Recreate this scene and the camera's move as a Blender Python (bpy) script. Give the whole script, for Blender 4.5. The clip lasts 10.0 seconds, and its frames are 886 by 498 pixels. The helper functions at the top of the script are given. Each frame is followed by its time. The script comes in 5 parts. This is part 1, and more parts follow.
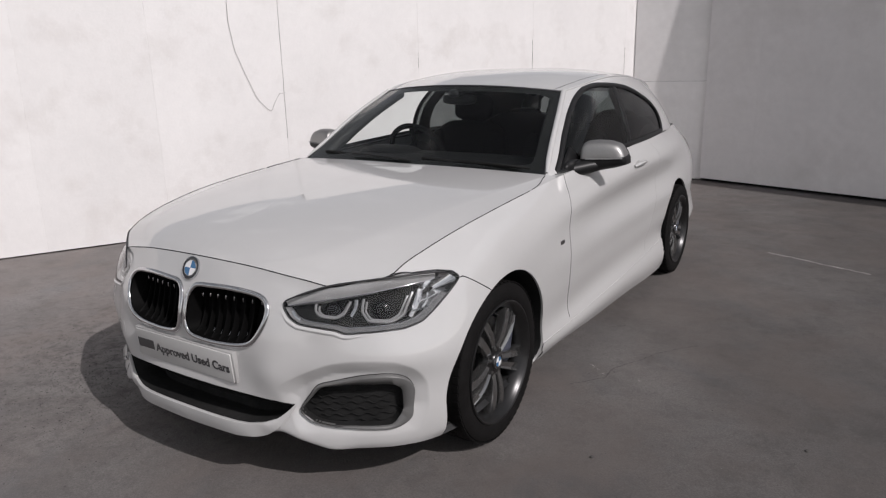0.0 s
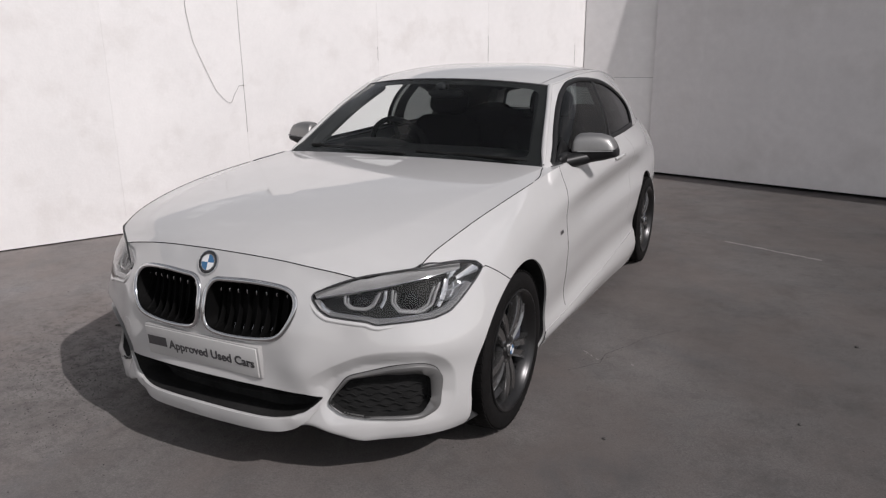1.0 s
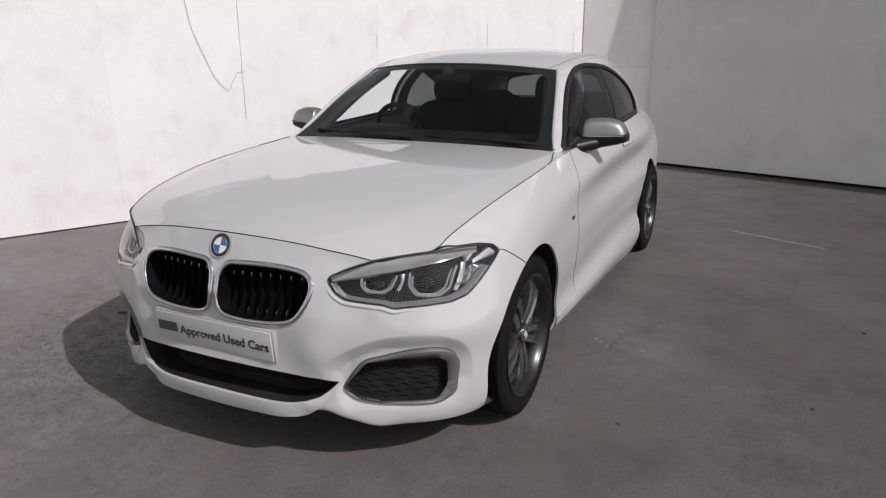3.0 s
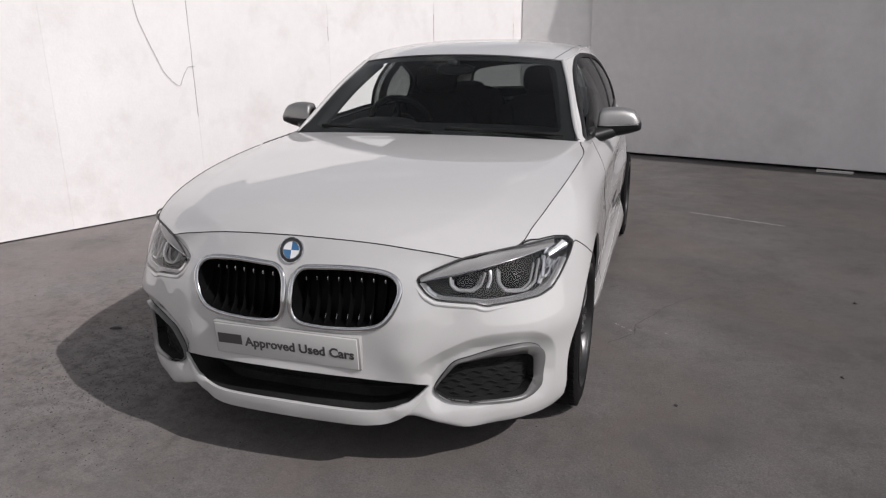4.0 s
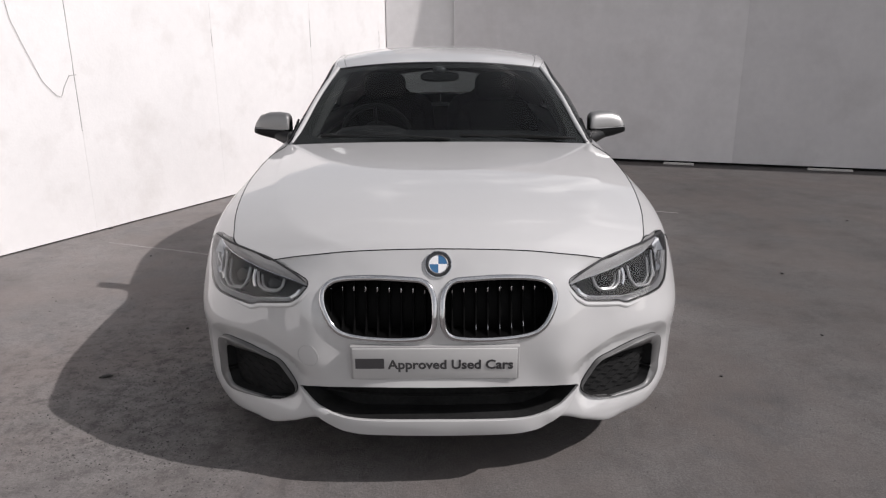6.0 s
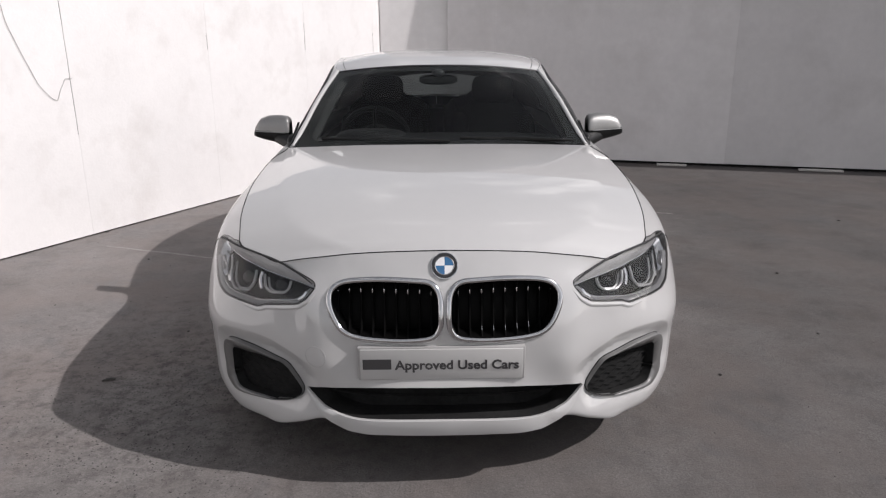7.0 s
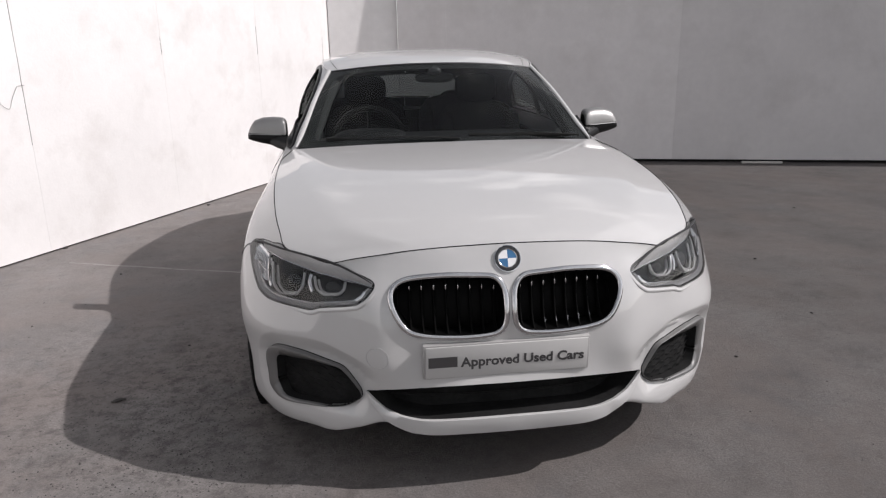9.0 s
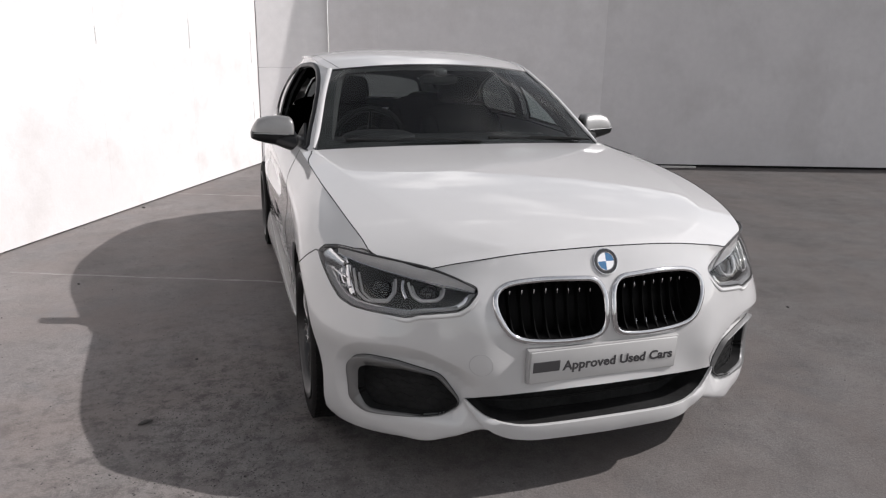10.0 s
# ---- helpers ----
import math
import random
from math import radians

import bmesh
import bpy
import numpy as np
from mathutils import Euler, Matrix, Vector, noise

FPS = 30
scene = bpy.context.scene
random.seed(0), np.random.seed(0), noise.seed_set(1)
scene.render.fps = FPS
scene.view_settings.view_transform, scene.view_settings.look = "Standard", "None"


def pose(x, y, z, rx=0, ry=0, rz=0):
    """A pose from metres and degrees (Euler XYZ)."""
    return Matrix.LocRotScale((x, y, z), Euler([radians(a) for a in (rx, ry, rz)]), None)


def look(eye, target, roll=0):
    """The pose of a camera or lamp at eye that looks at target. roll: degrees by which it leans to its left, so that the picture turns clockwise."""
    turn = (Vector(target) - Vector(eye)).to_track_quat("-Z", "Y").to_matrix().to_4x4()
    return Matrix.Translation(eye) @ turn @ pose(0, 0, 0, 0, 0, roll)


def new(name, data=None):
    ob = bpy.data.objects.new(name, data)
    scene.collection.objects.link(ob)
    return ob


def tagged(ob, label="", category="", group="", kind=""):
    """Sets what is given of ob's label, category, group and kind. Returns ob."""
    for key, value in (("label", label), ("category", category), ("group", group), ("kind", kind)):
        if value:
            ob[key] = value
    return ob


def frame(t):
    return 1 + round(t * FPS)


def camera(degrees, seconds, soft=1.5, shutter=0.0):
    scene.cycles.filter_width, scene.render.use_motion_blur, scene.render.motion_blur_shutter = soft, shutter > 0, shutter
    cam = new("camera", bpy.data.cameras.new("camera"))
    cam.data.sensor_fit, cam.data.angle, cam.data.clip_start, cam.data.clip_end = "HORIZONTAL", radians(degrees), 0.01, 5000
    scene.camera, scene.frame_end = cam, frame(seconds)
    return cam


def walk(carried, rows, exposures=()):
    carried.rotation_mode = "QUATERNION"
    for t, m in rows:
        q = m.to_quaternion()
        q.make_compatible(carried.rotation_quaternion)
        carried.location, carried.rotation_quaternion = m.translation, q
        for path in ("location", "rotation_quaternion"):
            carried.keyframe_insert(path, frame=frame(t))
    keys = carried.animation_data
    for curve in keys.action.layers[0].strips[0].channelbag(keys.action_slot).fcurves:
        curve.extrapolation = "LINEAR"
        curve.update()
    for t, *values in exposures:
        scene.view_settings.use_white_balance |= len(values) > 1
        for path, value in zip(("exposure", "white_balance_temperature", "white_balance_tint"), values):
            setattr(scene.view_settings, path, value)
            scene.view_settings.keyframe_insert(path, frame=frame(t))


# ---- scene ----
cam = camera(64.75, 10.0, soft=1.25)
ROWS = [
    (0.0, 2.021, -2.163, 1.425, 75.03, 1.26, 32.34),
    (0.5, 1.843, -2.260, 1.426, 75.08, 0.29, 28.72),
    (1.0, 1.758, -2.351, 1.423, 74.54, 0.54, 26.59),
    (1.3, 1.759, -2.360, 1.421, 74.69, 1.01, 26.47),
    (1.5, 1.760, -2.361, 1.421, 74.80, 1.21, 26.10),
    (2.0, 1.754, -2.363, 1.417, 74.84, 1.22, 25.80),
    (3.3, 1.571, -2.379, 1.380, 73.46, -0.45, 25.34),
    (3.5, 1.439, -2.440, 1.391, 73.85, 0.44, 22.38),
    (3.8, 1.236, -2.519, 1.388, 73.34, 0.99, 19.07),
    (4.0, 1.106, -2.540, 1.386, 73.23, 0.66, 17.47),
    (4.5, 0.740, -2.589, 1.401, 73.16, 0.68, 12.56),
    (4.8, 0.519, -2.688, 1.401, 73.55, 0.16, 8.18),
    (5.0, 0.389, -2.722, 1.401, 73.02, -0.01, 5.95),
    (5.2, 0.281, -2.721, 1.398, 72.63, 0.32, 4.27),
    (5.5, 0.151, -2.717, 1.392, 73.42, 0.91, 2.08),
    (5.8, 0.052, -2.712, 1.397, 74.07, 0.50, 0.01),
    (6.0, 0.015, -2.710, 1.402, 73.55, 0.24, -0.06),
    (7.5, -0.036, -2.741, 1.409, 73.96, 0.40, -1.10),
    (8.0, -0.044, -2.729, 1.402, 74.39, 0.48, -0.79),
    (8.3, -0.064, -2.692, 1.390, 74.55, 0.49, -0.20),
    (8.5, -0.119, -2.678, 1.382, 74.31, 0.53, -1.10),
    (8.7, -0.229, -2.678, 1.375, 74.39, 0.70, -3.59),
    (8.8, -0.299, -2.678, 1.372, 74.50, 0.84, -4.94),
    (9.0, -0.452, -2.678, 1.367, 74.12, 1.04, -7.41),
    (9.3, -0.673, -2.637, 1.360, 74.16, 0.91, -10.16),
    (9.5, -0.808, -2.590, 1.358, 73.82, 0.53, -12.28),
    (9.8, -0.993, -2.533, 1.362, 73.90, -0.34, -14.93),
    (10.0, -1.110, -2.502, 1.367, 74.25, -1.01, -17.08),
]
walk(cam, [(t, pose(x, y, z, rx, ry, rz)) for t, x, y, z, rx, ry, rz in ROWS],
     [(0.0, -0.16, 6540, 13), (2.0, -0.08, 6540, 13), (3.5, -0.04, 6540, 13), (5.5, 0.15, 6540, 13), (7.5, 0.16, 6540, 13), (8.5, 0.15, 6540, 13), (9.0, 0.21, 6540, 13), (10.0, 0.36, 6500, 12)])
SUN, SKY_STRENGTH, SKY_SATURATION, CLOUD = 3.4, 0.105, 0.2, 15.0

# ---- light ----
world = bpy.data.worlds.new("world")
world.use_nodes = True
scene.world = world


def build_sky(tree):
    n, l = tree.nodes, tree.links
    sky = n.new("ShaderNodeTexSky")
    sky.sky_type, sky.sun_disc = "NISHITA", False
    sky.sun_elevation, sky.sun_rotation = radians(41.5), radians(103)
    sky.dust_density = 0.6
    pale = n.new("ShaderNodeHueSaturation")
    pale.inputs["Saturation"].default_value = SKY_SATURATION
    l.new(sky.outputs[0], pale.inputs["Color"])
    # broken white cloud, flattened towards the horizon
    co = n.new("ShaderNodeTexCoord")
    mp = n.new("ShaderNodeMapping")
    mp.inputs["Scale"].default_value = (1.0, 1.0, 2.2)
    mp.inputs["Location"].default_value = (1.7, 0.4, 0.0)
    l.new(co.outputs["Generated"], mp.inputs["Vector"])
    cl = n.new("ShaderNodeTexNoise")
    cl.inputs["Scale"].default_value, cl.inputs["Detail"].default_value, cl.inputs["Roughness"].default_value = 3.2, 8.0, 0.58
    cl.inputs["Distortion"].default_value = 0.4
    l.new(mp.outputs[0], cl.inputs["Vector"])
    ramp = n.new("ShaderNodeValToRGB")
    ramp.color_ramp.elements[0].position, ramp.color_ramp.elements[1].position = 0.53, 0.80
    l.new(cl.outputs["Fac"], ramp.inputs[0])
    mix = n.new("ShaderNodeMix")
    mix.data_type = "RGBA"
    l.new(ramp.outputs[0], mix.inputs["Factor"])
    l.new(pale.outputs[0], mix.inputs["A"])
    mix.inputs["B"].default_value = (CLOUD, CLOUD * 0.985, CLOUD * 0.97, 1)
    l.new(mix.outputs["Result"], n["Background"].inputs[0])
    n["Background"].inputs[1].default_value = SKY_STRENGTH


build_sky(world.node_tree)
sun_data = bpy.data.lights.new("sun", "SUN")
sun_data.energy, sun_data.angle, sun_data.color = SUN, radians(0.55), (1.0, 0.968, 0.96)
new("sun", sun_data).matrix_world = look((1.10, -0.245, 1.0), (0, 0, 0))


# ---- materials ----
def material(name, base, rough=0.5, metal=0.0, vary=0.0, scale=8.0, bump=0.0, bump_scale=60.0, coat=0.0, rough_vary=0.0, each=0.0, dirt=None, dirt_scale=1.5, dirt_amount=(0.55, 0.75), spec=0.5, coat_ior=1.5, chalky=0.0):
    """A plain material with grain at two scales: tone (vary), gloss (rough_vary), relief (bump), stains (dirt) and a tone of its own for each object."""
    m = bpy.data.materials.new(name)
    m.use_nodes = True
    n, l = m.node_tree.nodes, m.node_tree.links
    p = n["Principled BSDF"]
    p.inputs["Roughness"].default_value, p.inputs["Metallic"].default_value = rough, metal
    p.inputs["Specular IOR Level"].default_value = spec
    p.inputs["Coat Weight"].default_value, p.inputs["Coat Roughness"].default_value = coat, 0.02
    p.inputs["Coat IOR"].default_value = coat_ior
    p.inputs["Diffuse Roughness"].default_value = chalky
    co = n.new("ShaderNodeTexCoord")
    colour = n.new("ShaderNodeRGB")
    colour.outputs[0].default_value = (*base, 1)
    out = colour.outputs[0]

    def noise_node(s, detail=6.0, r=0.55):
        t = n.new("ShaderNodeTexNoise")
        t.inputs["Scale"].default_value, t.inputs["Detail"].default_value, t.inputs["Roughness"].default_value = s, detail, r
        l.new(co.outputs["Object"], t.inputs["Vector"])
        return t.outputs["Fac"]

    def mapped(fac, lo, hi, a=0.3, b=0.7):
        t = n.new("ShaderNodeMapRange")
        for k, v in zip(("From Min", "From Max", "To Min", "To Max"), (a, b, lo, hi)):
            t.inputs[k].default_value = v
        l.new(fac, t.inputs["Value"])
        return t.outputs["Result"]

    def tone(col, fac):
        t = n.new("ShaderNodeHueSaturation")
        l.new(col, t.inputs["Color"])
        l.new(fac, t.inputs["Value"])
        return t.outputs[0]

    if vary:
        out = tone(out, mapped(noise_node(scale), 1 - vary, 1 + vary))
        out = tone(out, mapped(noise_node(scale * 9, 3), 1 - vary * 0.5, 1 + vary * 0.5))
    if each:
        info = n.new("ShaderNodeObjectInfo")
        out = tone(out, mapped(info.outputs["Random"], 1 - each, 1 + each, 0, 1))
    if dirt:
        mix = n.new("ShaderNodeMix")
        mix.data_type = "RGBA"
        l.new(mapped(noise_node(dirt_scale, 9, 0.62), 0, 1, *dirt_amount), mix.inputs["Factor"])
        l.new(out, mix.inputs["A"])
        mix.inputs["B"].default_value = (*dirt, 1)
        out = mix.outputs["Result"]
    l.new(out, p.inputs["Base Color"])
    if rough_vary:
        l.new(mapped(noise_node(scale * 2), rough - rough_vary, rough + rough_vary), p.inputs["Roughness"])
    if bump:
        b = n.new("ShaderNodeBump")
        b.inputs["Strength"].default_value, b.inputs["Distance"].default_value = 1.0, bump
        l.new(noise_node(bump_scale, 5), b.inputs["Height"])
        l.new(b.outputs[0], p.inputs["Normal"])
    return m


def pane(name, tint, gloss_rough=0.0, ior=1.5, gain=1.05):
    """Clear sheet glass: see-through with a tint, and a mirror by Fresnel's law."""
    m = bpy.data.materials.new(name)
    m.use_nodes = True
    n, l = m.node_tree.nodes, m.node_tree.links
    n.remove(n["Principled BSDF"])
    a, b, mix, fr = n.new("ShaderNodeBsdfTransparent"), n.new("ShaderNodeBsdfGlossy"), n.new("ShaderNodeMixShader"), n.new("ShaderNodeLayerWeight")
    a.inputs[0].default_value = (*tint, 1)
    b.inputs["Roughness"].default_value = gloss_rough
    fr.inputs["Blend"].default_value = 0.5
    power, curve = n.new("ShaderNodeMath"), n.new("ShaderNodeMath")
    power.operation, curve.operation = "POWER", "MULTIPLY_ADD"
    power.inputs[1].default_value = 5.0
    base = ((ior - 1) / (ior + 1)) ** 2 * gain
    curve.inputs[1].default_value, curve.inputs[2].default_value = 1 - base, base
    l.new(fr.outputs["Facing"], power.inputs[0])
    l.new(power.outputs[0], curve.inputs[0])
    l.new(curve.outputs[0], mix.inputs[0])
    l.new(a.outputs[0], mix.inputs[1])
    l.new(b.outputs[0], mix.inputs[2])
    l.new(mix.outputs[0], n["Material Output"].inputs[0])
    return m


def ground_material():
    """Old grey concrete: cloudy tone, dark oil stains, fine aggregate and hairline cracks."""
    m = bpy.data.materials.new("worn_concrete")
    m.use_nodes = True
    n, l = m.node_tree.nodes, m.node_tree.links
    p = n["Principled BSDF"]
    co = n.new("ShaderNodeTexCoord")

    def tex(s, detail, rough, distort=0.0):
        t = n.new("ShaderNodeTexNoise")
        t.inputs["Scale"].default_value, t.inputs["Detail"].default_value = s, detail
        t.inputs["Roughness"].default_value, t.inputs["Distortion"].default_value = rough, distort
        l.new(co.outputs["Object"], t.inputs["Vector"])
        return t.outputs["Fac"]

    def ranged(f, a, b, lo, hi):
        t = n.new("ShaderNodeMapRange")
        for k, v in zip(("From Min", "From Max", "To Min", "To Max"), (a, b, lo, hi)):
            t.inputs[k].default_value = v
        l.new(f, t.inputs["Value"])
        return t.outputs["Result"]

    def blend(f, a, b, kind="MIX"):
        t = n.new("ShaderNodeMix")
        t.data_type, t.blend_type = "RGBA", kind
        l.new(f, t.inputs["Factor"])
        for k, v in (("A", a), ("B", b)):
            if isinstance(v, tuple):
                t.inputs[k].default_value = (*v, 1)
            else:
                l.new(v, t.inputs[k])
        return t.outputs["Result"]

    c = blend(ranged(tex(0.9, 7, 0.6), 0.32, 0.68, 0, 1), (0.118, 0.109, 0.106), (0.178, 0.166, 0.162))
    c = blend(ranged(tex(3.1, 10, 0.7, 0.25), 0.50, 0.70, 0, 0.56), c, (0.058, 0.053, 0.051))
    c = blend(ranged(tex(1.7, 9, 0.72, 0.4), 0.60, 0.70, 0, 0.5), c, (0.20, 0.188, 0.18))
    c = blend(ranged(tex(26, 8, 0.74, 0.5), 0.53, 0.70, 0, 0.45), c, (0.058, 0.054, 0.052))
    c = blend(ranged(tex(55, 6, 0.8), 0.56, 0.68, 0, 0.5), c, (0.20, 0.19, 0.182))
    c = blend(ranged(tex(11, 8, 0.7), 0.54, 0.74, 0, 0.5), c, (0.062, 0.058, 0.056))
    c = blend(ranged(tex(140, 3, 0.6), 0.35, 0.65, 0, 0.55), c, (0.075, 0.07, 0.067))
    # rusty brown and cool grey clouds
    c = blend(ranged(tex(1.3, 8, 0.66, 0.3), 0.42, 0.62, 0, 0.55), c, (0.142, 0.121, 0.112))
    c = blend(ranged(tex(2.3, 8, 0.7, 0.5), 0.54, 0.66, 0, 0.45), c, (0.105, 0.104, 0.107))
    # the tone falls across the yard, shifted by noise: paler beside the white wall, darker towards the open yard
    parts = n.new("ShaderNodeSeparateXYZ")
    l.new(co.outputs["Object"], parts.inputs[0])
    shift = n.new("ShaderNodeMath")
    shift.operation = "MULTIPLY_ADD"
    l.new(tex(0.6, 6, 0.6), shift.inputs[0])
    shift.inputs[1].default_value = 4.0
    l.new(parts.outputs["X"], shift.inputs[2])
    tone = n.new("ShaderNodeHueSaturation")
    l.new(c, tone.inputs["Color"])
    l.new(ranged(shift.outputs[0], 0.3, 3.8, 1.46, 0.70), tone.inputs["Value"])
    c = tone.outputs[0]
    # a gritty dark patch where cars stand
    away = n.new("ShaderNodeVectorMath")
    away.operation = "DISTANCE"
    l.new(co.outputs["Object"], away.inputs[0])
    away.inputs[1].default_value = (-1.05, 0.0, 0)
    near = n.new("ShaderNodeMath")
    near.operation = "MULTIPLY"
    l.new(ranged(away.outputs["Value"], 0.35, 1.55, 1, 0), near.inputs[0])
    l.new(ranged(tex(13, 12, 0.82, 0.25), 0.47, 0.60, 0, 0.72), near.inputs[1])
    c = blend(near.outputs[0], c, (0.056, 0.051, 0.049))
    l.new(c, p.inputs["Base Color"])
    l.new(ranged(tex(5, 5, 0.6), 0.3, 0.7, 0.7, 0.95), p.inputs["Roughness"])
    p.inputs["Specular IOR Level"].default_value = 0.25
    b = n.new("ShaderNodeBump")
    b.inputs["Strength"].default_value, b.inputs["Distance"].default_value = 0.9, 0.0065
    l.new(blend(ranged(tex(35, 4, 0.6), 0, 1, 0.5, 0.5), tex(110, 4, 0.65), tex(14, 6, 0.6)), b.inputs["Height"])
    l.new(b.outputs[0], p.inputs["Normal"])
    return m


PAINT = material("white_paint", (0.475, 0.471, 0.467), 0.5, coat=1.0, vary=0.012, scale=3, rough_vary=0.04, spec=0.15, coat_ior=1.8)
BLACK = material("black_plastic", (0.018, 0.018, 0.019), 0.5, vary=0.25, scale=20, bump=0.0004, bump_scale=900)
SLAT = material("grille_slat", (0.004, 0.004, 0.004), 0.5, vary=0.1, spec=0.05)
GLOSS = material("gloss_black", (0.012, 0.012, 0.013), 0.12, coat=0.6, vary=0.1)
TRIM = material("black_trim", (0.010, 0.010, 0.0105), 0.4, vary=0.15, scale=30, spec=0.25)
VOID = material("dark_cavity", (0.017, 0.017, 0.017), 0.9, vary=0.3, spec=0.1)
CHROME = material("chrome", (0.56, 0.56, 0.57), 0.08, metal=1.0, vary=0.03, rough_vary=0.02)
SATIN = material("satin_grey_trim", (0.14, 0.139, 0.137), 0.42, metal=0.25, vary=0.05, scale=12, coat=0.3)
CAP = material("ferric_grey_cap", (0.32, 0.316, 0.31), 0.46, metal=0.9, vary=0.04, scale=14)
RUBBER = material("tyre_rubber", (0.0065, 0.006, 0.006), 0.75, vary=0.25, scale=25, bump=0.0005, bump_scale=300, spec=0.12)
BARREL = material("dark_rim_barrel", (0.04, 0.0395, 0.04), 0.3, metal=0.8, vary=0.08, scale=20)
ALLOY = material("dark_alloy", (0.25, 0.248, 0.246), 0.15, metal=0.9, vary=0.08, scale=20, coat=0.4)
STEEL = material("brake_steel", (0.22, 0.215, 0.21), 0.32, metal=1.0, vary=0.12, scale=30)
CALIPER = material("dark_caliper", (0.05, 0.055, 0.075), 0.45, vary=0.1)
FABRIC = material("dark_upholstery", (0.006, 0.006, 0.006), 0.95, vary=0.2, scale=30, bump=0.0008, bump_scale=400, spec=0.0)
DASH = material("dashboard_grain", (0.008, 0.008, 0.0082), 0.65, vary=0.2, scale=40, bump=0.0005, bump_scale=500, spec=0.12)
LINER = material("headliner", (0.012, 0.0118, 0.0115), 0.9, vary=0.1)
LAMPGREY = material("lamp_grey", (0.42, 0.42, 0.422), 0.34, metal=0.12, vary=0.06, scale=20)
LAMPRIM = material("lamp_rim", (0.13, 0.131, 0.133), 0.3, metal=0.1, vary=0.06, scale=20, coat=0.4)
REFLECTOR = material("lamp_reflector", (0.70, 0.71, 0.72), 0.14, metal=1.0, vary=0.05, scale=30)
RING = material("lamp_ring", (0.24, 0.243, 0.245), 0.2, metal=0.1, vary=0.04, coat=0.6)
PLATE = material("plate_face", (0.47, 0.465, 0.457), 0.45, vary=0.02, scale=6, coat=0.3)
PLATEEDGE = material("plate_surround", (0.34, 0.335, 0.33), 0.4, vary=0.05)
INK = material("dark_lettering", (0.05, 0.048, 0.05), 0.5, vary=0.05)
BLUE = material("badge_blue", (0.03, 0.13, 0.28), 0.25, coat=0.8, vary=0.03)
WHITE = material("badge_white", (0.75, 0.75, 0.76), 0.3, coat=0.8, vary=0.02)
RED = material("lamp_red", (0.30, 0.012, 0.012), 0.2, coat=0.8, vary=0.05)
GLASS = pane("window_glass", (0.83, 0.87, 0.86), gain=1.0)
PRIVACY = pane("privacy_glass", (0.16, 0.17, 0.17), gain=1.25)
DARKGLASS = pane("tinted_glass", (0.44, 0.51, 0.495), gain=1.1)
LENS = pane("lamp_lens", (0.95, 0.95, 0.95), gain=1.3)
BALL = material("projector_glass", (0.006, 0.006, 0.007), 0.08, spec=0.3, vary=0.05)
GROUND = ground_material()
WALLWHITE = material("white_painted_board", (0.735, 0.718, 0.71), 0.62, vary=0.035, scale=1.6, bump=0.0012, bump_scale=45, each=0.02, dirt=(0.63, 0.605, 0.59), dirt_scale=2.2, dirt_amount=(0.52, 0.75))
WALLPALE = material("pale_painted_board", (0.74, 0.722, 0.718), 0.62, vary=0.05, scale=1.3, bump=0.0012, bump_scale=40, each=0.03, dirt=(0.65, 0.63, 0.624), dirt_scale=1.4, dirt_amount=(0.5, 0.75))
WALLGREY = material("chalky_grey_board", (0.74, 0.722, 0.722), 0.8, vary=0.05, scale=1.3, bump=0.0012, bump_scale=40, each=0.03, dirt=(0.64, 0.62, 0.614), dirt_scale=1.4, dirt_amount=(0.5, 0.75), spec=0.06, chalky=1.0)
# the grey board again, with the dimming along the wall put into its colour
WALLSHADE = material("shaded_grey_board", (0.67, 0.653, 0.653), 0.8, vary=0.05, scale=1.3, bump=0.0012, bump_scale=40, each=0.03, dirt=(0.58, 0.562, 0.557), dirt_scale=1.4, dirt_amount=(0.5, 0.75), spec=0.06, chalky=1.0)
CABLE = material("dark_cable", (0.22, 0.213, 0.207), 0.7, vary=0.2)
JOINT = material("pale_joint", (0.25, 0.235, 0.228), 0.9, vary=0.25, scale=15, bump=0.001, bump_scale=150)
GRIT = material("grit", (0.08, 0.075, 0.072), 0.95, vary=0.6, scale=120)
STONE = material("pebble", (0.06, 0.056, 0.053), 0.9, vary=0.3, scale=60)
TIMBER = material("weathered_board", (0.50, 0.48, 0.46), 0.8, vary=0.12, scale=12)


# ---- mesh helpers ----
def link_mesh(name, verts, faces, mat, parent=None, label="", normals=None, smooth=True):
    me = bpy.data.meshes.new(name)
    me.from_pydata([tuple(map(float, v)) for v in verts], [], [tuple(map(int, f)) for f in faces])
    me.materials.append(mat)
    me.polygons.foreach_set("use_smooth", [smooth] * len(me.polygons))
    me.update()
    if normals is not None:
        me.normals_split_custom_set_from_vertices([tuple(map(float, v)) for v in normals])
    ob = new(name, me)
    ob.parent = parent
    return tagged(ob, label)


def part(name, bm, mat, parent, label="", smooth=True, angle=35):
    bmesh.ops.recalc_face_normals(bm, faces=bm.faces)
    me = bpy.data.meshes.new(name)
    for e in bm.edges:
        e.smooth = e.calc_face_angle(3.2) < radians(angle)
    for f in bm.faces:
        f.smooth = smooth
    bm.to_mesh(me)
    bm.free()
    me.materials.append(mat)
    ob = new(name, me)
    ob.parent = parent
    return tagged(ob, label)


def thing(name, label, category, group="", kind="", at=(0, 0, 0)):
    ob = new(name)
    ob.location = at
    return tagged(ob, label, category, group, kind)


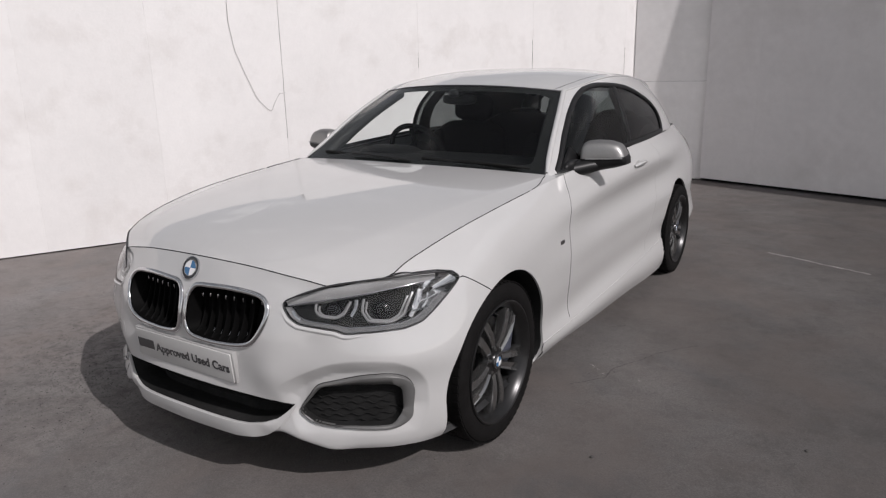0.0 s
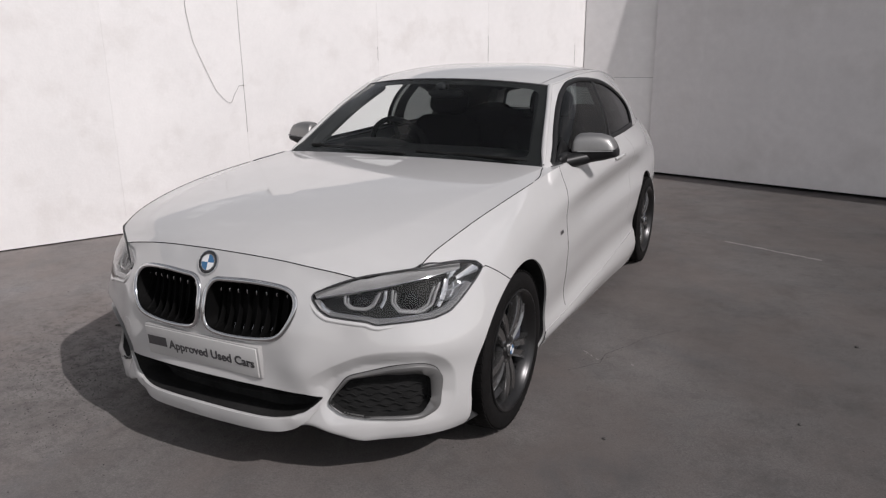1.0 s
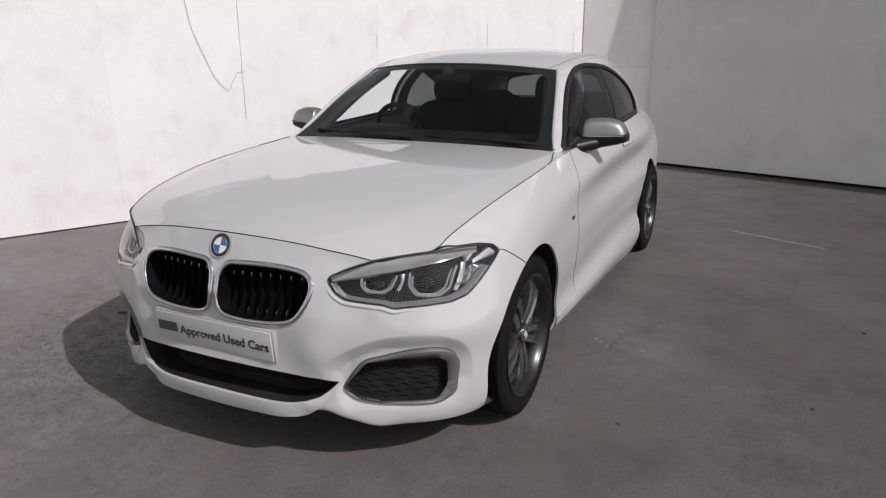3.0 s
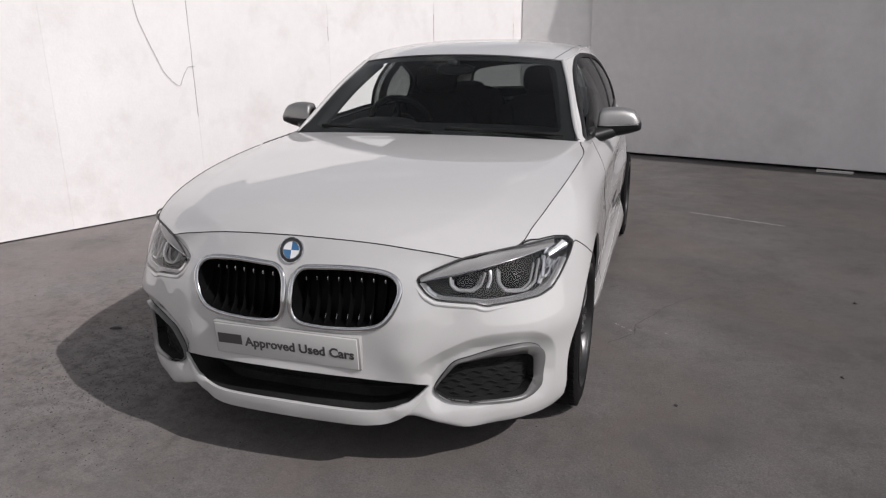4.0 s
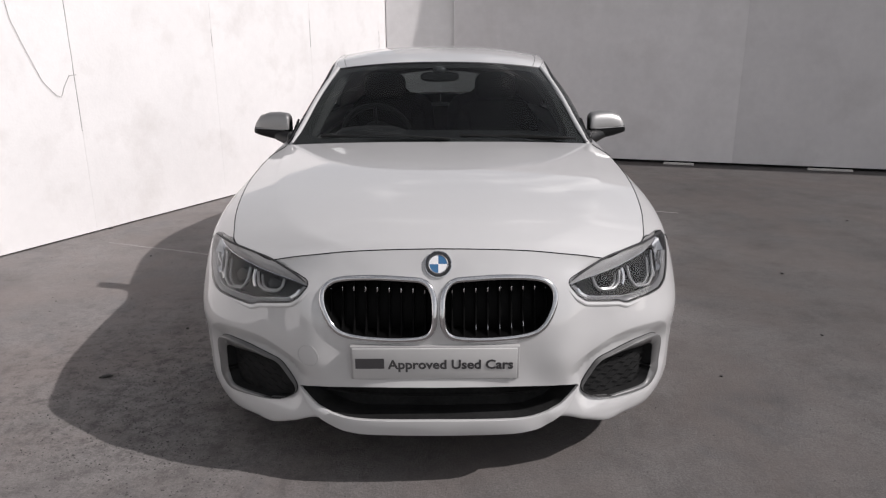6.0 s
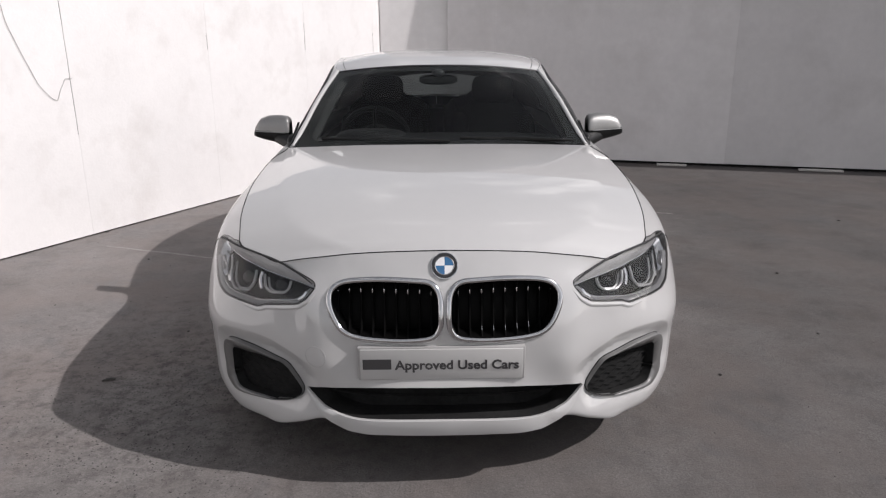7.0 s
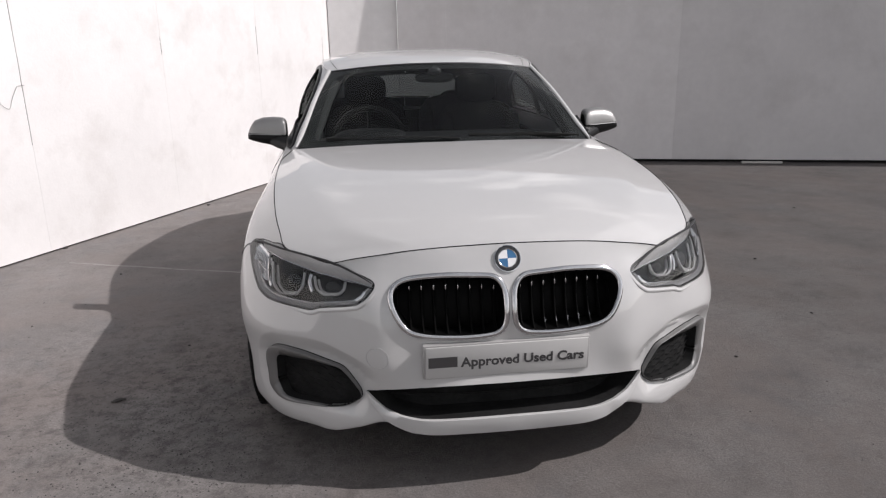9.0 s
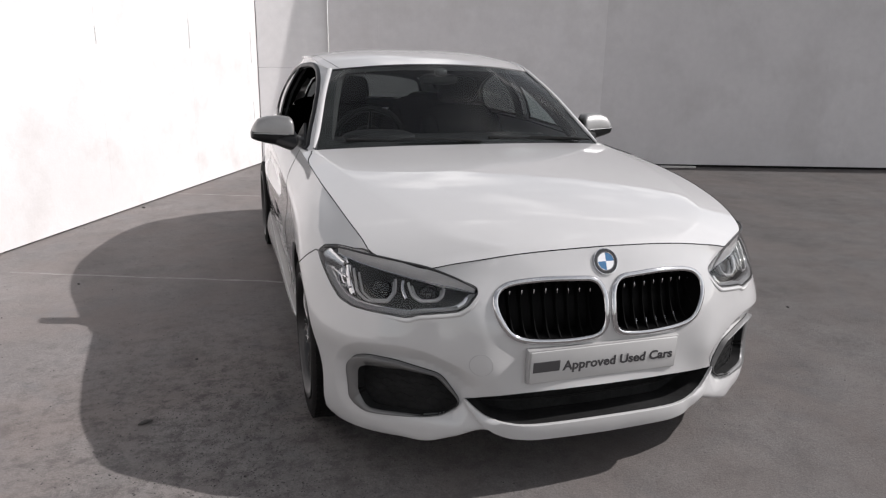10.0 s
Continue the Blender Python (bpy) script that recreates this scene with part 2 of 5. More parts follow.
def add_box(bm, size, m=None, bevel=0.0, segments=2):
    m = m or Matrix()
    got = bmesh.ops.create_cube(bm, size=1.0, matrix=m @ Matrix.Diagonal((*size, 1)))["verts"]
    if bevel:
        edges = {e for v in got for e in v.link_edges}
        bmesh.ops.bevel(bm, geom=list(edges), offset=bevel, segments=segments, affect="EDGES", profile=0.5)
    return bm


def boxed(size, m=None, bevel=0.0, segments=2):
    return add_box(bmesh.new(), size, m, bevel, segments)


def add_tube(bm, points, radius, sides=8, closed=False, flat=1.0, up=None):
    """A tube along points; radius may be a list; flat squeezes it along the way given by up."""
    pts = [Vector(p) for p in points]
    n = len(pts)
    rads = radius if isinstance(radius, (list, tuple)) else [radius] * n
    rings, last = [], None
    for i, p in enumerate(pts):
        a = pts[(i - 1) % n] if closed or i else pts[0]
        b = pts[(i + 1) % n] if closed or i < n - 1 else pts[-1]
        d = (b - a).normalized()
        ref = Vector(up[i]) if up is not None else (last if last is not None else (Vector((0, 0, 1)) if abs(d.z) < 0.9 else Vector((1, 0, 0))))
        side = d.cross(ref).normalized()
        top = side.cross(d).normalized()
        last = top
        ring = []
        for k in range(sides):
            w = 2 * math.pi * k / sides
            ring.append(bm.verts.new(p + side * math.cos(w) * rads[i] + top * math.sin(w) * rads[i] * flat))
        rings.append(ring)
    for i in range(n if closed else n - 1):
        a, b = rings[i], rings[(i + 1) % n]
        for k in range(sides):
            bm.faces.new((a[k], a[(k + 1) % sides], b[(k + 1) % sides], b[k]))
    if not closed:
        bm.faces.new(rings[0][::-1])
        bm.faces.new(rings[-1])
    return bm


def tube(points, radius, sides=8, closed=False, flat=1.0, up=None):
    return add_tube(bmesh.new(), points, radius, sides, closed, flat, up)


def lathe(profile, steps=48, axis="x"):
    """Turns (radius, along) pairs round the x axis."""
    bm = bmesh.new()
    rings = []
    for r, a in profile:
        rings.append([bm.verts.new((a, r * math.cos(2 * math.pi * k / steps), r * math.sin(2 * math.pi * k / steps))) for k in range(steps)])
    for a, b in zip(rings, rings[1:]):
        for k in range(steps):
            bm.faces.new((a[k], a[(k + 1) % steps], b[(k + 1) % steps], b[k]))
    return bm


def rounded(points, cut=0.02, steps=6, cuts=None):
    """A closed outline through the points with its corners rounded."""
    out, n = [], len(points)
    for i in range(n):
        p, a, b = (np.array(points[(i + k) % n], float) for k in (0, -1, 1))
        c = cuts[i] if cuts else cut
        da, db = np.linalg.norm(a - p), np.linalg.norm(b - p)
        s, e = p + (a - p) * min(c / da, 0.49), p + (b - p) * min(c / db, 0.49)
        for k in range(steps + 1):
            w = k / steps
            out.append((1 - w) ** 2 * s + 2 * w * (1 - w) * p + w * w * e)
    return np.array(out)


def resample(loop, step, closed=True):
    loop = np.asarray(loop, float)
    if closed:
        loop = np.vstack([loop, loop[:1]])
    d = np.concatenate([[0], np.cumsum(np.linalg.norm(np.diff(loop, axis=0), axis=1))])
    n = max(3, int(round(d[-1] / step)))
    t = np.linspace(0, d[-1], n + 1)
    out = np.stack([np.interp(t, d, loop[:, k]) for k in range(loop.shape[1])], 1)
    return out[:-1] if closed else out


def inside(points, loop):
    x, y = points[:, 0], points[:, 1]
    r = np.zeros(len(points), bool)
    for (xa, ya), (xb, yb) in zip(loop, np.roll(loop, -1, 0)):
        hit = ((ya > y) != (yb > y)) & (x < (xb - xa) * (y - ya) / (yb - ya + 1e-15) + xa)
        r ^= hit
    return r
# ---- body surfaces: tensor splines through longitudinal rails (left half; the right half is its mirror image) ----
def cardinal(knots, t):
    """Rows of weights of a natural cubic spline through the knots, at the values t."""
    k, t = np.asarray(knots, float), np.asarray(t, float)
    n, h = len(k), np.diff(k)
    a, b = np.eye(n), np.zeros((n, n))
    for i in range(1, n - 1):
        a[i, i - 1:i + 2] = h[i - 1], 2 * (h[i - 1] + h[i]), h[i]
        b[i, i - 1:i + 2] = 6 / h[i - 1], -6 / h[i - 1] - 6 / h[i], 6 / h[i]
    m = np.linalg.solve(a, b)
    i = np.clip(np.searchsorted(k, t) - 1, 0, n - 2)
    d, e, w = (t - k[i])[:, None], (k[i + 1] - t)[:, None], h[i][:, None]
    eye = np.eye(n)
    return (m[i] * e ** 3 + m[i + 1] * d ** 3) / (6 * w) + (eye[i] / w - m[i] * w / 6) * e + (eye[i + 1] / w - m[i + 1] * w / 6) * d


class Net:
    """A smooth surface through a net of points: rails[j][i] is the point at column i of rail j."""

    def __init__(self, rails):
        self.c = np.array(rails, float)
        self.ku = np.concatenate([[0], np.cumsum(np.linalg.norm(np.diff(self.c, axis=1), axis=2).mean(0))])
        self.kv = np.concatenate([[0], np.cumsum(np.linalg.norm(np.diff(self.c, axis=0), axis=2).mean(1))])
        self.size = self.ku[-1], self.kv[-1]
        self.sign = 1.0
        mid = [(self.size[0] * .45, self.size[1] * .5)]
        self.sign = math.copysign(1.0, float((self.normal(mid)[0] * (self.at(mid)[0] - (0, 1.4, .6))).sum()))

    def at(self, uv):
        uv = np.asarray(uv, float).reshape(-1, 2)
        return np.einsum("ni,nj,jik->nk", cardinal(self.ku, uv[:, 0]), cardinal(self.kv, uv[:, 1]), self.c)

    def normal(self, uv):
        uv, e = np.asarray(uv, float).reshape(-1, 2), 2e-3
        du = self.at(uv + (e, 0)) - self.at(uv - (e, 0))
        dv = self.at(uv + (0, e)) - self.at(uv - (0, e))
        n = np.cross(du, dv) * self.sign
        return n / np.maximum(np.linalg.norm(n, axis=1), 1e-12)[:, None]

    def find(self, points, axes):
        """The (u, v) at which the surface shows the wanted two coordinates, for example (x, z)."""
        gu, gv = np.meshgrid(np.linspace(0, self.size[0], 160), np.linspace(0, self.size[1], 40))
        grid = np.stack([gu.ravel(), gv.ravel()], 1)
        p = self.at(grid)
        third = 3 - axes[0] - axes[1]
        out = []
        for want in points:
            w = np.asarray(want[:2], float)
            d = ((p[:, axes] - w) ** 2).sum(1)
            if third == 1:
                d = d + np.where(p[:, 1] > 1.0, 9, 0)
            uv = grid[d.argmin()].copy()
            for _ in range(8):
                q = self.at([uv, uv + (1e-4, 0), uv + (0, 1e-4)])[:, axes]
                j = np.stack([(q[1] - q[0]) / 1e-4, (q[2] - q[0]) / 1e-4], 1)
                uv = uv + np.clip(np.linalg.lstsq(j, w - q[0], rcond=None)[0], -0.05, 0.05)
                uv = np.clip(uv, 0, self.size)
            out.append(uv)
        return np.array(out)


RAIL_SILL = [(0, -0.715, 0.195), (0.2, -0.705, 0.196), (0.31, -0.69, 0.2), (0.4, -0.66, 0.225), (0.47, -0.636, 0.2), (0.515, -0.628, 0.189), (0.56, -0.61, 0.179), (0.62, -0.564, 0.175), (0.692, -0.508, 0.172), (0.7466, -0.4488, 0.1673),
             (0.789, -0.382, 0.163), (0.838, -0.22, 0.16), (0.835, 0.1, 0.155), (0.840, 0.5, 0.172), (0.843, 1, 0.152), (0.845, 1.7, 0.124), (0.848, 2.4, 0.122), (0.804, 2.95, 0.2), (0.685, 3.36, 0.22), (0.42, 3.5, 0.23), (0, 3.53, 0.23)]
RAIL_LIP = [(0, -0.736, 0.206), (0.2, -0.727, 0.204), (0.31, -0.709, 0.21), (0.4, -0.68, 0.234), (0.47, -0.66, 0.214), (0.515, -0.639, 0.203), (0.56, -0.615, 0.194), (0.625, -0.57, 0.192), (0.7, -0.515, 0.193), (0.7558, -0.4534, 0.1907),
             (0.801, -0.385, 0.188), (0.864, -0.23, 0.192), (0.858, 0.1, 0.215), (0.862, 0.5, 0.212), (0.867, 1, 0.203), (0.869, 1.7, 0.190), (0.868, 2.4, 0.186), (0.834, 2.95, 0.245), (0.72, 3.39, 0.26), (0.45, 3.54, 0.27), (0, 3.57, 0.27)]
RAIL_LOW = [(0, -0.738, 0.3), (0.2, -0.73, 0.3), (0.31, -0.708, 0.3), (0.4, -0.676, 0.3), (0.47, -0.65, 0.297), (0.515, -0.632, 0.294), (0.56, -0.612, 0.29), (0.625, -0.572, 0.287), (0.696, -0.525, 0.285), (0.755, -0.4683, 0.2848),
             (0.807, -0.4, 0.285), (0.878, -0.23, 0.285), (0.874, 0.1, 0.3), (0.858, 0.5, 0.3), (0.852, 1, 0.305), (0.851, 1.7, 0.31), (0.851, 2.4, 0.315), (0.844, 2.95, 0.33), (0.735, 3.41, 0.35), (0.455, 3.565, 0.36), (0, 3.595, 0.36)]
RAIL_MID = [(0, -0.711, 0.42), (0.2, -0.708, 0.42), (0.31, -0.702, 0.425), (0.4, -0.695, 0.43), (0.47, -0.658, 0.43), (0.515, -0.636, 0.43), (0.56, -0.614, 0.43), (0.63, -0.575, 0.428), (0.7, -0.532, 0.425), (0.7555, -0.4788, 0.4222),
             (0.806, -0.412, 0.42), (0.886, -0.235, 0.42), (0.886, 0.1, 0.43), (0.869, 0.5, 0.43), (0.859, 1, 0.435), (0.854, 1.7, 0.44), (0.861, 2.4, 0.445), (0.834, 2.95, 0.45), (0.715, 3.42, 0.47), (0.46, 3.575, 0.48), (0, 3.605, 0.48)]
RAIL_BROW = [(0, -0.711, 0.478), (0.2, -0.708, 0.478), (0.31, -0.7, 0.48), (0.4, -0.69, 0.482), (0.475, -0.656, 0.484), (0.52, -0.635, 0.485), (0.565, -0.613, 0.486), (0.635, -0.577, 0.487), (0.705, -0.534, 0.487), (0.7597, -0.485, 0.4861),
             (0.809, -0.422, 0.485), (0.888, -0.235, 0.485), (0.89, 0.1, 0.495), (0.874, 0.5, 0.495), (0.864, 1, 0.5), (0.858, 1.7, 0.505), (0.865, 2.4, 0.51), (0.836, 2.95, 0.515), (0.715, 3.417, 0.535), (0.46, 3.57, 0.545), (0, 3.6, 0.545)]
RAIL_WIDE = [(0, -0.716, 0.545), (0.2, -0.71, 0.545), (0.31, -0.695, 0.547), (0.405, -0.676, 0.55), (0.475, -0.643, 0.552), (0.52, -0.622, 0.554), (0.565, -0.602, 0.555), (0.632, -0.564, 0.557), (0.7, -0.518, 0.56), (0.7524, -0.4654, 0.5606),
             (0.8, -0.4, 0.56), (0.882, -0.22, 0.56), (0.889, 0.1, 0.57), (0.877, 0.5, 0.57), (0.867, 1, 0.575), (0.861, 1.7, 0.58), (0.866, 2.4, 0.585), (0.834, 2.95, 0.59), (0.715, 3.41, 0.61), (0.46, 3.56, 0.62), (0, 3.59, 0.62)]
RAIL_LAMP = [(0, -0.69, 0.66), (0.2, -0.683, 0.66), (0.31, -0.661, 0.66), (0.41, -0.637, 0.66), (0.475, -0.61, 0.66), (0.518, -0.593, 0.66), (0.56, -0.574, 0.66), (0.63, -0.528, 0.662), (0.7, -0.47, 0.665), (0.7475, -0.4156, 0.6673),
             (0.787, -0.355, 0.67), (0.856, -0.195, 0.68), (0.879, 0.1, 0.7), (0.866, 0.5, 0.71), (0.848, 1, 0.718), (0.839, 1.7, 0.728), (0.842, 2.4, 0.735), (0.818, 2.95, 0.73), (0.70, 3.38, 0.74), (0.45, 3.52, 0.75), (0, 3.55, 0.75)]
RAIL_SHOULDER = [(0, -0.657, 0.735), (0.2, -0.65, 0.73), (0.31, -0.63, 0.724), (0.41, -0.603, 0.713), (0.475, -0.578, 0.705), (0.518, -0.562, 0.703), (0.56, -0.543, 0.703), (0.628, -0.492, 0.711), (0.695, -0.43, 0.722), (0.74, -0.3719, 0.7278),
             (0.775, -0.31, 0.733), (0.825, -0.165, 0.755), (0.84, 0.1, 0.8), (0.846, 0.5, 0.80), (0.858, 1, 0.815), (0.865, 1.7, 0.838), (0.850, 2.4, 0.852), (0.780, 2.95, 0.855), (0.655, 3.32, 0.845), (0.43, 3.47, 0.835), (0, 3.5, 0.835)]
RAIL_BELT = [(0, -0.631, 0.789), (0.2, -0.62, 0.782), (0.31, -0.606, 0.772), (0.4, -0.588, 0.758), (0.475, -0.566, 0.744), (0.512, -0.553, 0.7345), (0.549, -0.538, 0.7285), (0.615, -0.487, 0.7405), (0.688, -0.43, 0.7505), (0.7085, -0.372, 0.778),
             (0.7235, -0.3, 0.802), (0.7455, -0.15, 0.835), (0.768, 0.1, 0.87), (0.78, 0.5, 0.902), (0.786, 1, 0.927), (0.8, 1.7, 0.948), (0.768, 2.4, 0.952), (0.692, 2.95, 0.955), (0.585, 3.24, 0.945), (0.36, 3.4, 0.92), (0, 3.43, 0.92)]
LOWER = Net([RAIL_SILL, RAIL_LIP, RAIL_LOW, RAIL_MID, RAIL_BROW, RAIL_WIDE, RAIL_LAMP, RAIL_SHOULDER, RAIL_BELT])

# ---- the yard: ground and hoardings ----
GROUND_Z = -0.002
bm = bmesh.new()
bmesh.ops.create_grid(bm, x_segments=8, y_segments=8, size=250, matrix=Matrix.Translation((0, 0, GROUND_Z)))
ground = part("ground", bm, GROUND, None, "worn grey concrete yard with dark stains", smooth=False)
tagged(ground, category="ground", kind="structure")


def hoarding(name, a, b, splits, height, mat, label, rows=(), lift=0.012, thick=0.022, toward=1, gap=0.0014, uneven=0.004, step=None, darkened=None):
    """A wall of tall painted boards from a to b (plan), with joints at the given distances and, per board, joints
    across at the heights in rows. step: from that distance on the top lies lower, at that height. Boards from the third
    on can take a darker material, with the falling light put into its colour.
    """
    a, b = Vector(a), Vector(b)
    d = (b - a).normalized()
    yaw = math.degrees(math.atan2(d.y, d.x))
    wall = thing(name, label, "wall", kind="structure", at=(a.x, a.y, GROUND_Z))
    wall.rotation_euler = (0, 0, radians(yaw))
    length = (b - a).length
    cuts = [0, *splits, length]
    turn = step[0] if step else length
    for s, e, top in ((0, turn, height), (turn, length, step[1] if step else 0)):
        if e > s:
            bm = boxed((e - s, 0.06, top - 0.05), Matrix.Translation(((s + e) / 2, toward * 0.075, top / 2 - 0.02)))
            part("backing", bm, TIMBER if toward < 0 else VOID, wall, "timber backing")
    for i, (s, e) in enumerate(zip(cuts, cuts[1:])):
        zs = [lift, *(rows if i == 0 else ()), step[1] if step and s >= step[0] else height]
        for lo, hi in zip(zs, zs[1:]):
            w, h = e - s - gap, hi - lo - gap * 2
            m = pose((s + e) / 2, toward * (thick / 2 + random.uniform(0, uneven)), (lo + hi) / 2, random.uniform(-20, 20) * uneven, 0, random.uniform(-20, 20) * uneven)
            part("board", boxed((w, thick, h), m, min(0.002, gap), 1), darkened if darkened and i > 1 else mat, wall, smooth=False)
    return wall


LEFT_A, LEFT_B = (-0.68, 6.43), (-5.907, -3.72)
hoarding("wall_left", LEFT_A, LEFT_B, (0.18, 1.544, 2.964, 4.36, 5.47, 6.42, 7.85, 9.30, 10.53), 2.27, WALLWHITE, "tall white painted hoarding in full sun", toward=-1, gap=0.0005, uneven=0.0006, step=(4.36, 2.06))
hoarding("wall_corner", (-0.68, 6.40), (0.165, 6.45), (), 3.0, WALLPALE, "narrow pale board panel in the corner", rows=(1.15,))
hoarding("wall_right", (0.165, 6.40), (10.2, 3.39), (0.61, 3.38, 6.15, 8.92), 3.0, WALLGREY, "grey painted hoarding standing in its own shade", darkened=WALLSHADE, lift=0.035, gap=0.0007, uneven=0.0012)



def on_left(s, z, out=0.0):
    """A place on the face of the left hoarding, s metres along it from the corner."""
    a, b = Vector(LEFT_A), Vector(LEFT_B)
    d = (b - a).normalized()
    p = a + d * s + Vector((-d.y, d.x)) * out
    return Vector((p.x, p.y, z))


droop = [(4.805, 2.05), (4.809, 1.8), (4.775, 1.56), (4.705, 1.37), (4.616, 1.15), (4.527, 1.05), (4.487, 1.035), (4.463, 1.10), (4.408, 1.185), (4.349, 1.188)]
droop = resample(np.array(droop), 0.03, False)
cable = part("hanging_cable", tube([on_left(s, z, 0.006) for s, z in droop], 0.0015, 6), CABLE, None, "thin dark cable drooping down the white hoarding")
tagged(cable, category="cable")

for s, lo, hi in ((4.364, 0.78, 2.04), (1.549, 1.36, 1.64), (2.969, 1.38, 1.52), (0.184, 1.2, 1.55), (0.183, 0.42, 0.76)):
    drip = part("sealant_run", tube([on_left(s + random.uniform(-0.002, 0.002), lo + (hi - lo) * k / 12, 0.001) for k in range(13)], [random.uniform(0.0008, 0.0024) for k in range(13)], 6), CABLE, None, "dark streak of old sealant in a board joint")
    tagged(drip, category="sealant", group="streaks in the board joints")


def strip(name, a, b, width, label, category, mat, thick=0.0012):
    a, b = Vector((*a, GROUND_Z)), Vector((*b, GROUND_Z))
    d = (b - a).normalized()
    side = Vector((-d.y, d.x, 0))
    bm, n, left, right = bmesh.new(), 24, [], []
    for k in range(n + 1):
        p = a + (b - a) * k / n + side * random.uniform(-0.008, 0.008)
        w = width * random.uniform(0.45, 1.0) / 2
        left.append(bm.verts.new(p + side * w + Vector((0, 0, thick))))
        right.append(bm.verts.new(p - side * w + Vector((0, 0, thick))))
    for k in range(n):
        bm.faces.new((left[k], right[k], right[k + 1], left[k + 1]))
    return tagged(part(name, bm, mat, None, label, smooth=False), category=category, kind="structure")


strip("ground_joint", (-2.45, 2.25), (-0.30, 1.45), 0.03, "pale filled joint in the concrete", "joint", JOINT)
strip("ground_joint", (-1.9, 4.75), (0.4, 3.85), 0.03, "pale filled joint in the concrete", "joint", JOINT)
strip("ground_joint", (1.35, 3.38), (2.02, 3.09), 0.025, "pale scrape across the concrete", "joint", JOINT)
for a, b in (((.935, .842), (.962, .815)), ((.972, .802), (.988, .792)), ((1.008, .772), (1.022, .762)), ((1.178, .779), (1.192, .775))):
    strip("ground_joint", a, b, .008, "pale chip in the concrete", "chip", JOINT)
for line, wide in (([(0.929, 0.593), (0.988, 0.673), (1.040, 0.737), (1.039, 0.846), (1.078, 0.931), (1.129, 1.023), (1.157, 1.100), (1.201, 1.177), (1.260, 1.253), (1.323, 1.323)], .0042), ([(0.841, 1.346), (0.870, 1.387), (0.915, 1.416)], .0035), ([(1.033, 0.836), (1.060, 0.803)], .004)):
    track = resample(np.array(line), .02, False)
    crack = part("ground_crack", tube([(x + random.uniform(-.004, .004), y + random.uniform(-.004, .004), GROUND_Z + .0004) for x, y in track], [random.uniform(.2, 1) * wide for q in track], 6, flat=.25), STONE, None, "fine dark crack in the concrete")
    tagged(crack, category="crack", group="cracks in the concrete", kind="structure")


def pebble(x, y, size):
    bm = bmesh.new()
    bmesh.ops.create_icosphere(bm, subdivisions=2, radius=size, matrix=pose(x, y, GROUND_Z + size * 0.35, 0, 0, random.uniform(0, 180)) @ Matrix.Diagonal((random.uniform(0.9, 1.9), 1, 0.55, 1)))
    for v in bm.verts:
        v.co += noise.noise_vector(v.co * 60) * size * 0.25
    return tagged(part("pebble", bm, STONE, None, "small dark stone lying on the concrete"), category="pebble", group="loose stones on the ground")


for x, y, size in ((1.23, 0.06, 0.009), (2.15, 1.46, 0.011), (-1.30, 0.62, 0.007), (3.3, 2.8, 0.01), (0.6, -1.05, 0.006), (-2.0, 1.9, 0.008), (-2.62, 2.66, 0.016), (-1.84, 4.02, 0.014), (1.9, 0.5, 0.007)):
    pebble(x, y, size)
for s, length in ((4.18, 0.46), (2.62, 0.34)):
    lath = part("loose_board", boxed((length, 0.05, 0.022), pose(0.165 + 0.9578 * (s + length / 2) - 0.016, 6.40 - 0.2873 * (s + length / 2) - 0.052, GROUND_Z + 0.0115, 0, 0, -16.7), 0.003, 1), TIMBER, None, "pale board offcut lying at the foot of the hoarding")
    tagged(lath, category="board", group="offcuts along the hoarding")

twig = part("twig", tube([(-1.492, .062, GROUND_Z + .006), (-1.474, .069, GROUND_Z + .008), (-1.459, .079, GROUND_Z + .007), (-1.441, .085, GROUND_Z + .005)], [.003, .007, .006, .003], 7), STONE, None, "short dark twig lying on the concrete")
tagged(twig, category="twig")

# loose grit, thickest beside the car
grit_vs, grit_fs = [], []
for k in range(3600):
    spread = random.gauss(0, 1), random.gauss(0, 1)
    gx, gy = (-1.0 + .33 * spread[0], -.2 + .42 * spread[1]) if k % 3 else (random.uniform(-3, 4), random.uniform(-1.6, 3.5))
    r = random.uniform(.0014, .0042) * (1.5 if k % 23 == 0 else 1)
    turn = random.uniform(0, 6.28)
    k0 = len(grit_vs)
    for i in range(5):
        a = turn + i * 1.2566
        grit_vs.append((gx + r * random.uniform(.7, 1.3) * math.cos(a), gy + r * random.uniform(.7, 1.3) * math.sin(a), GROUND_Z))
    grit_vs.append((gx, gy, GROUND_Z + r * random.uniform(.6, 1.1)))
    grit_fs += [(k0 + i, k0 + (i + 1) % 5, k0 + 5) for i in range(5)]
tagged(link_mesh("grit", grit_vs, grit_fs, GRIT, None, "loose grit scattered over the concrete", smooth=False), category="grit", kind="stuff")

# ---- the car: nets of the upper body ----
BACK = LOWER.size[0]
TOP = LOWER.size[1]
U_LAMP, U_COWL = LOWER.ku[6], float(np.interp(0.72, [p[1] for p in RAIL_BELT[13:15]], LOWER.ku[13:15]))
SPREAD = (0, .2, .4, .58, .74, .87, .95, 1.0)


def across(centre, edge, bow=2.0, crown=2.3):
    """Rails from the middle line to an edge line, column by column."""
    c, e = np.array(centre, float), np.array(edge, float)
    rails = []
    for f in SPREAD:
        rails.append(np.stack([e[:, 0] * f, c[:, 1] + (e[:, 1] - c[:, 1]) * f ** bow, c[:, 2] + (e[:, 2] - c[:, 2]) * f ** crown], 1))
    return rails


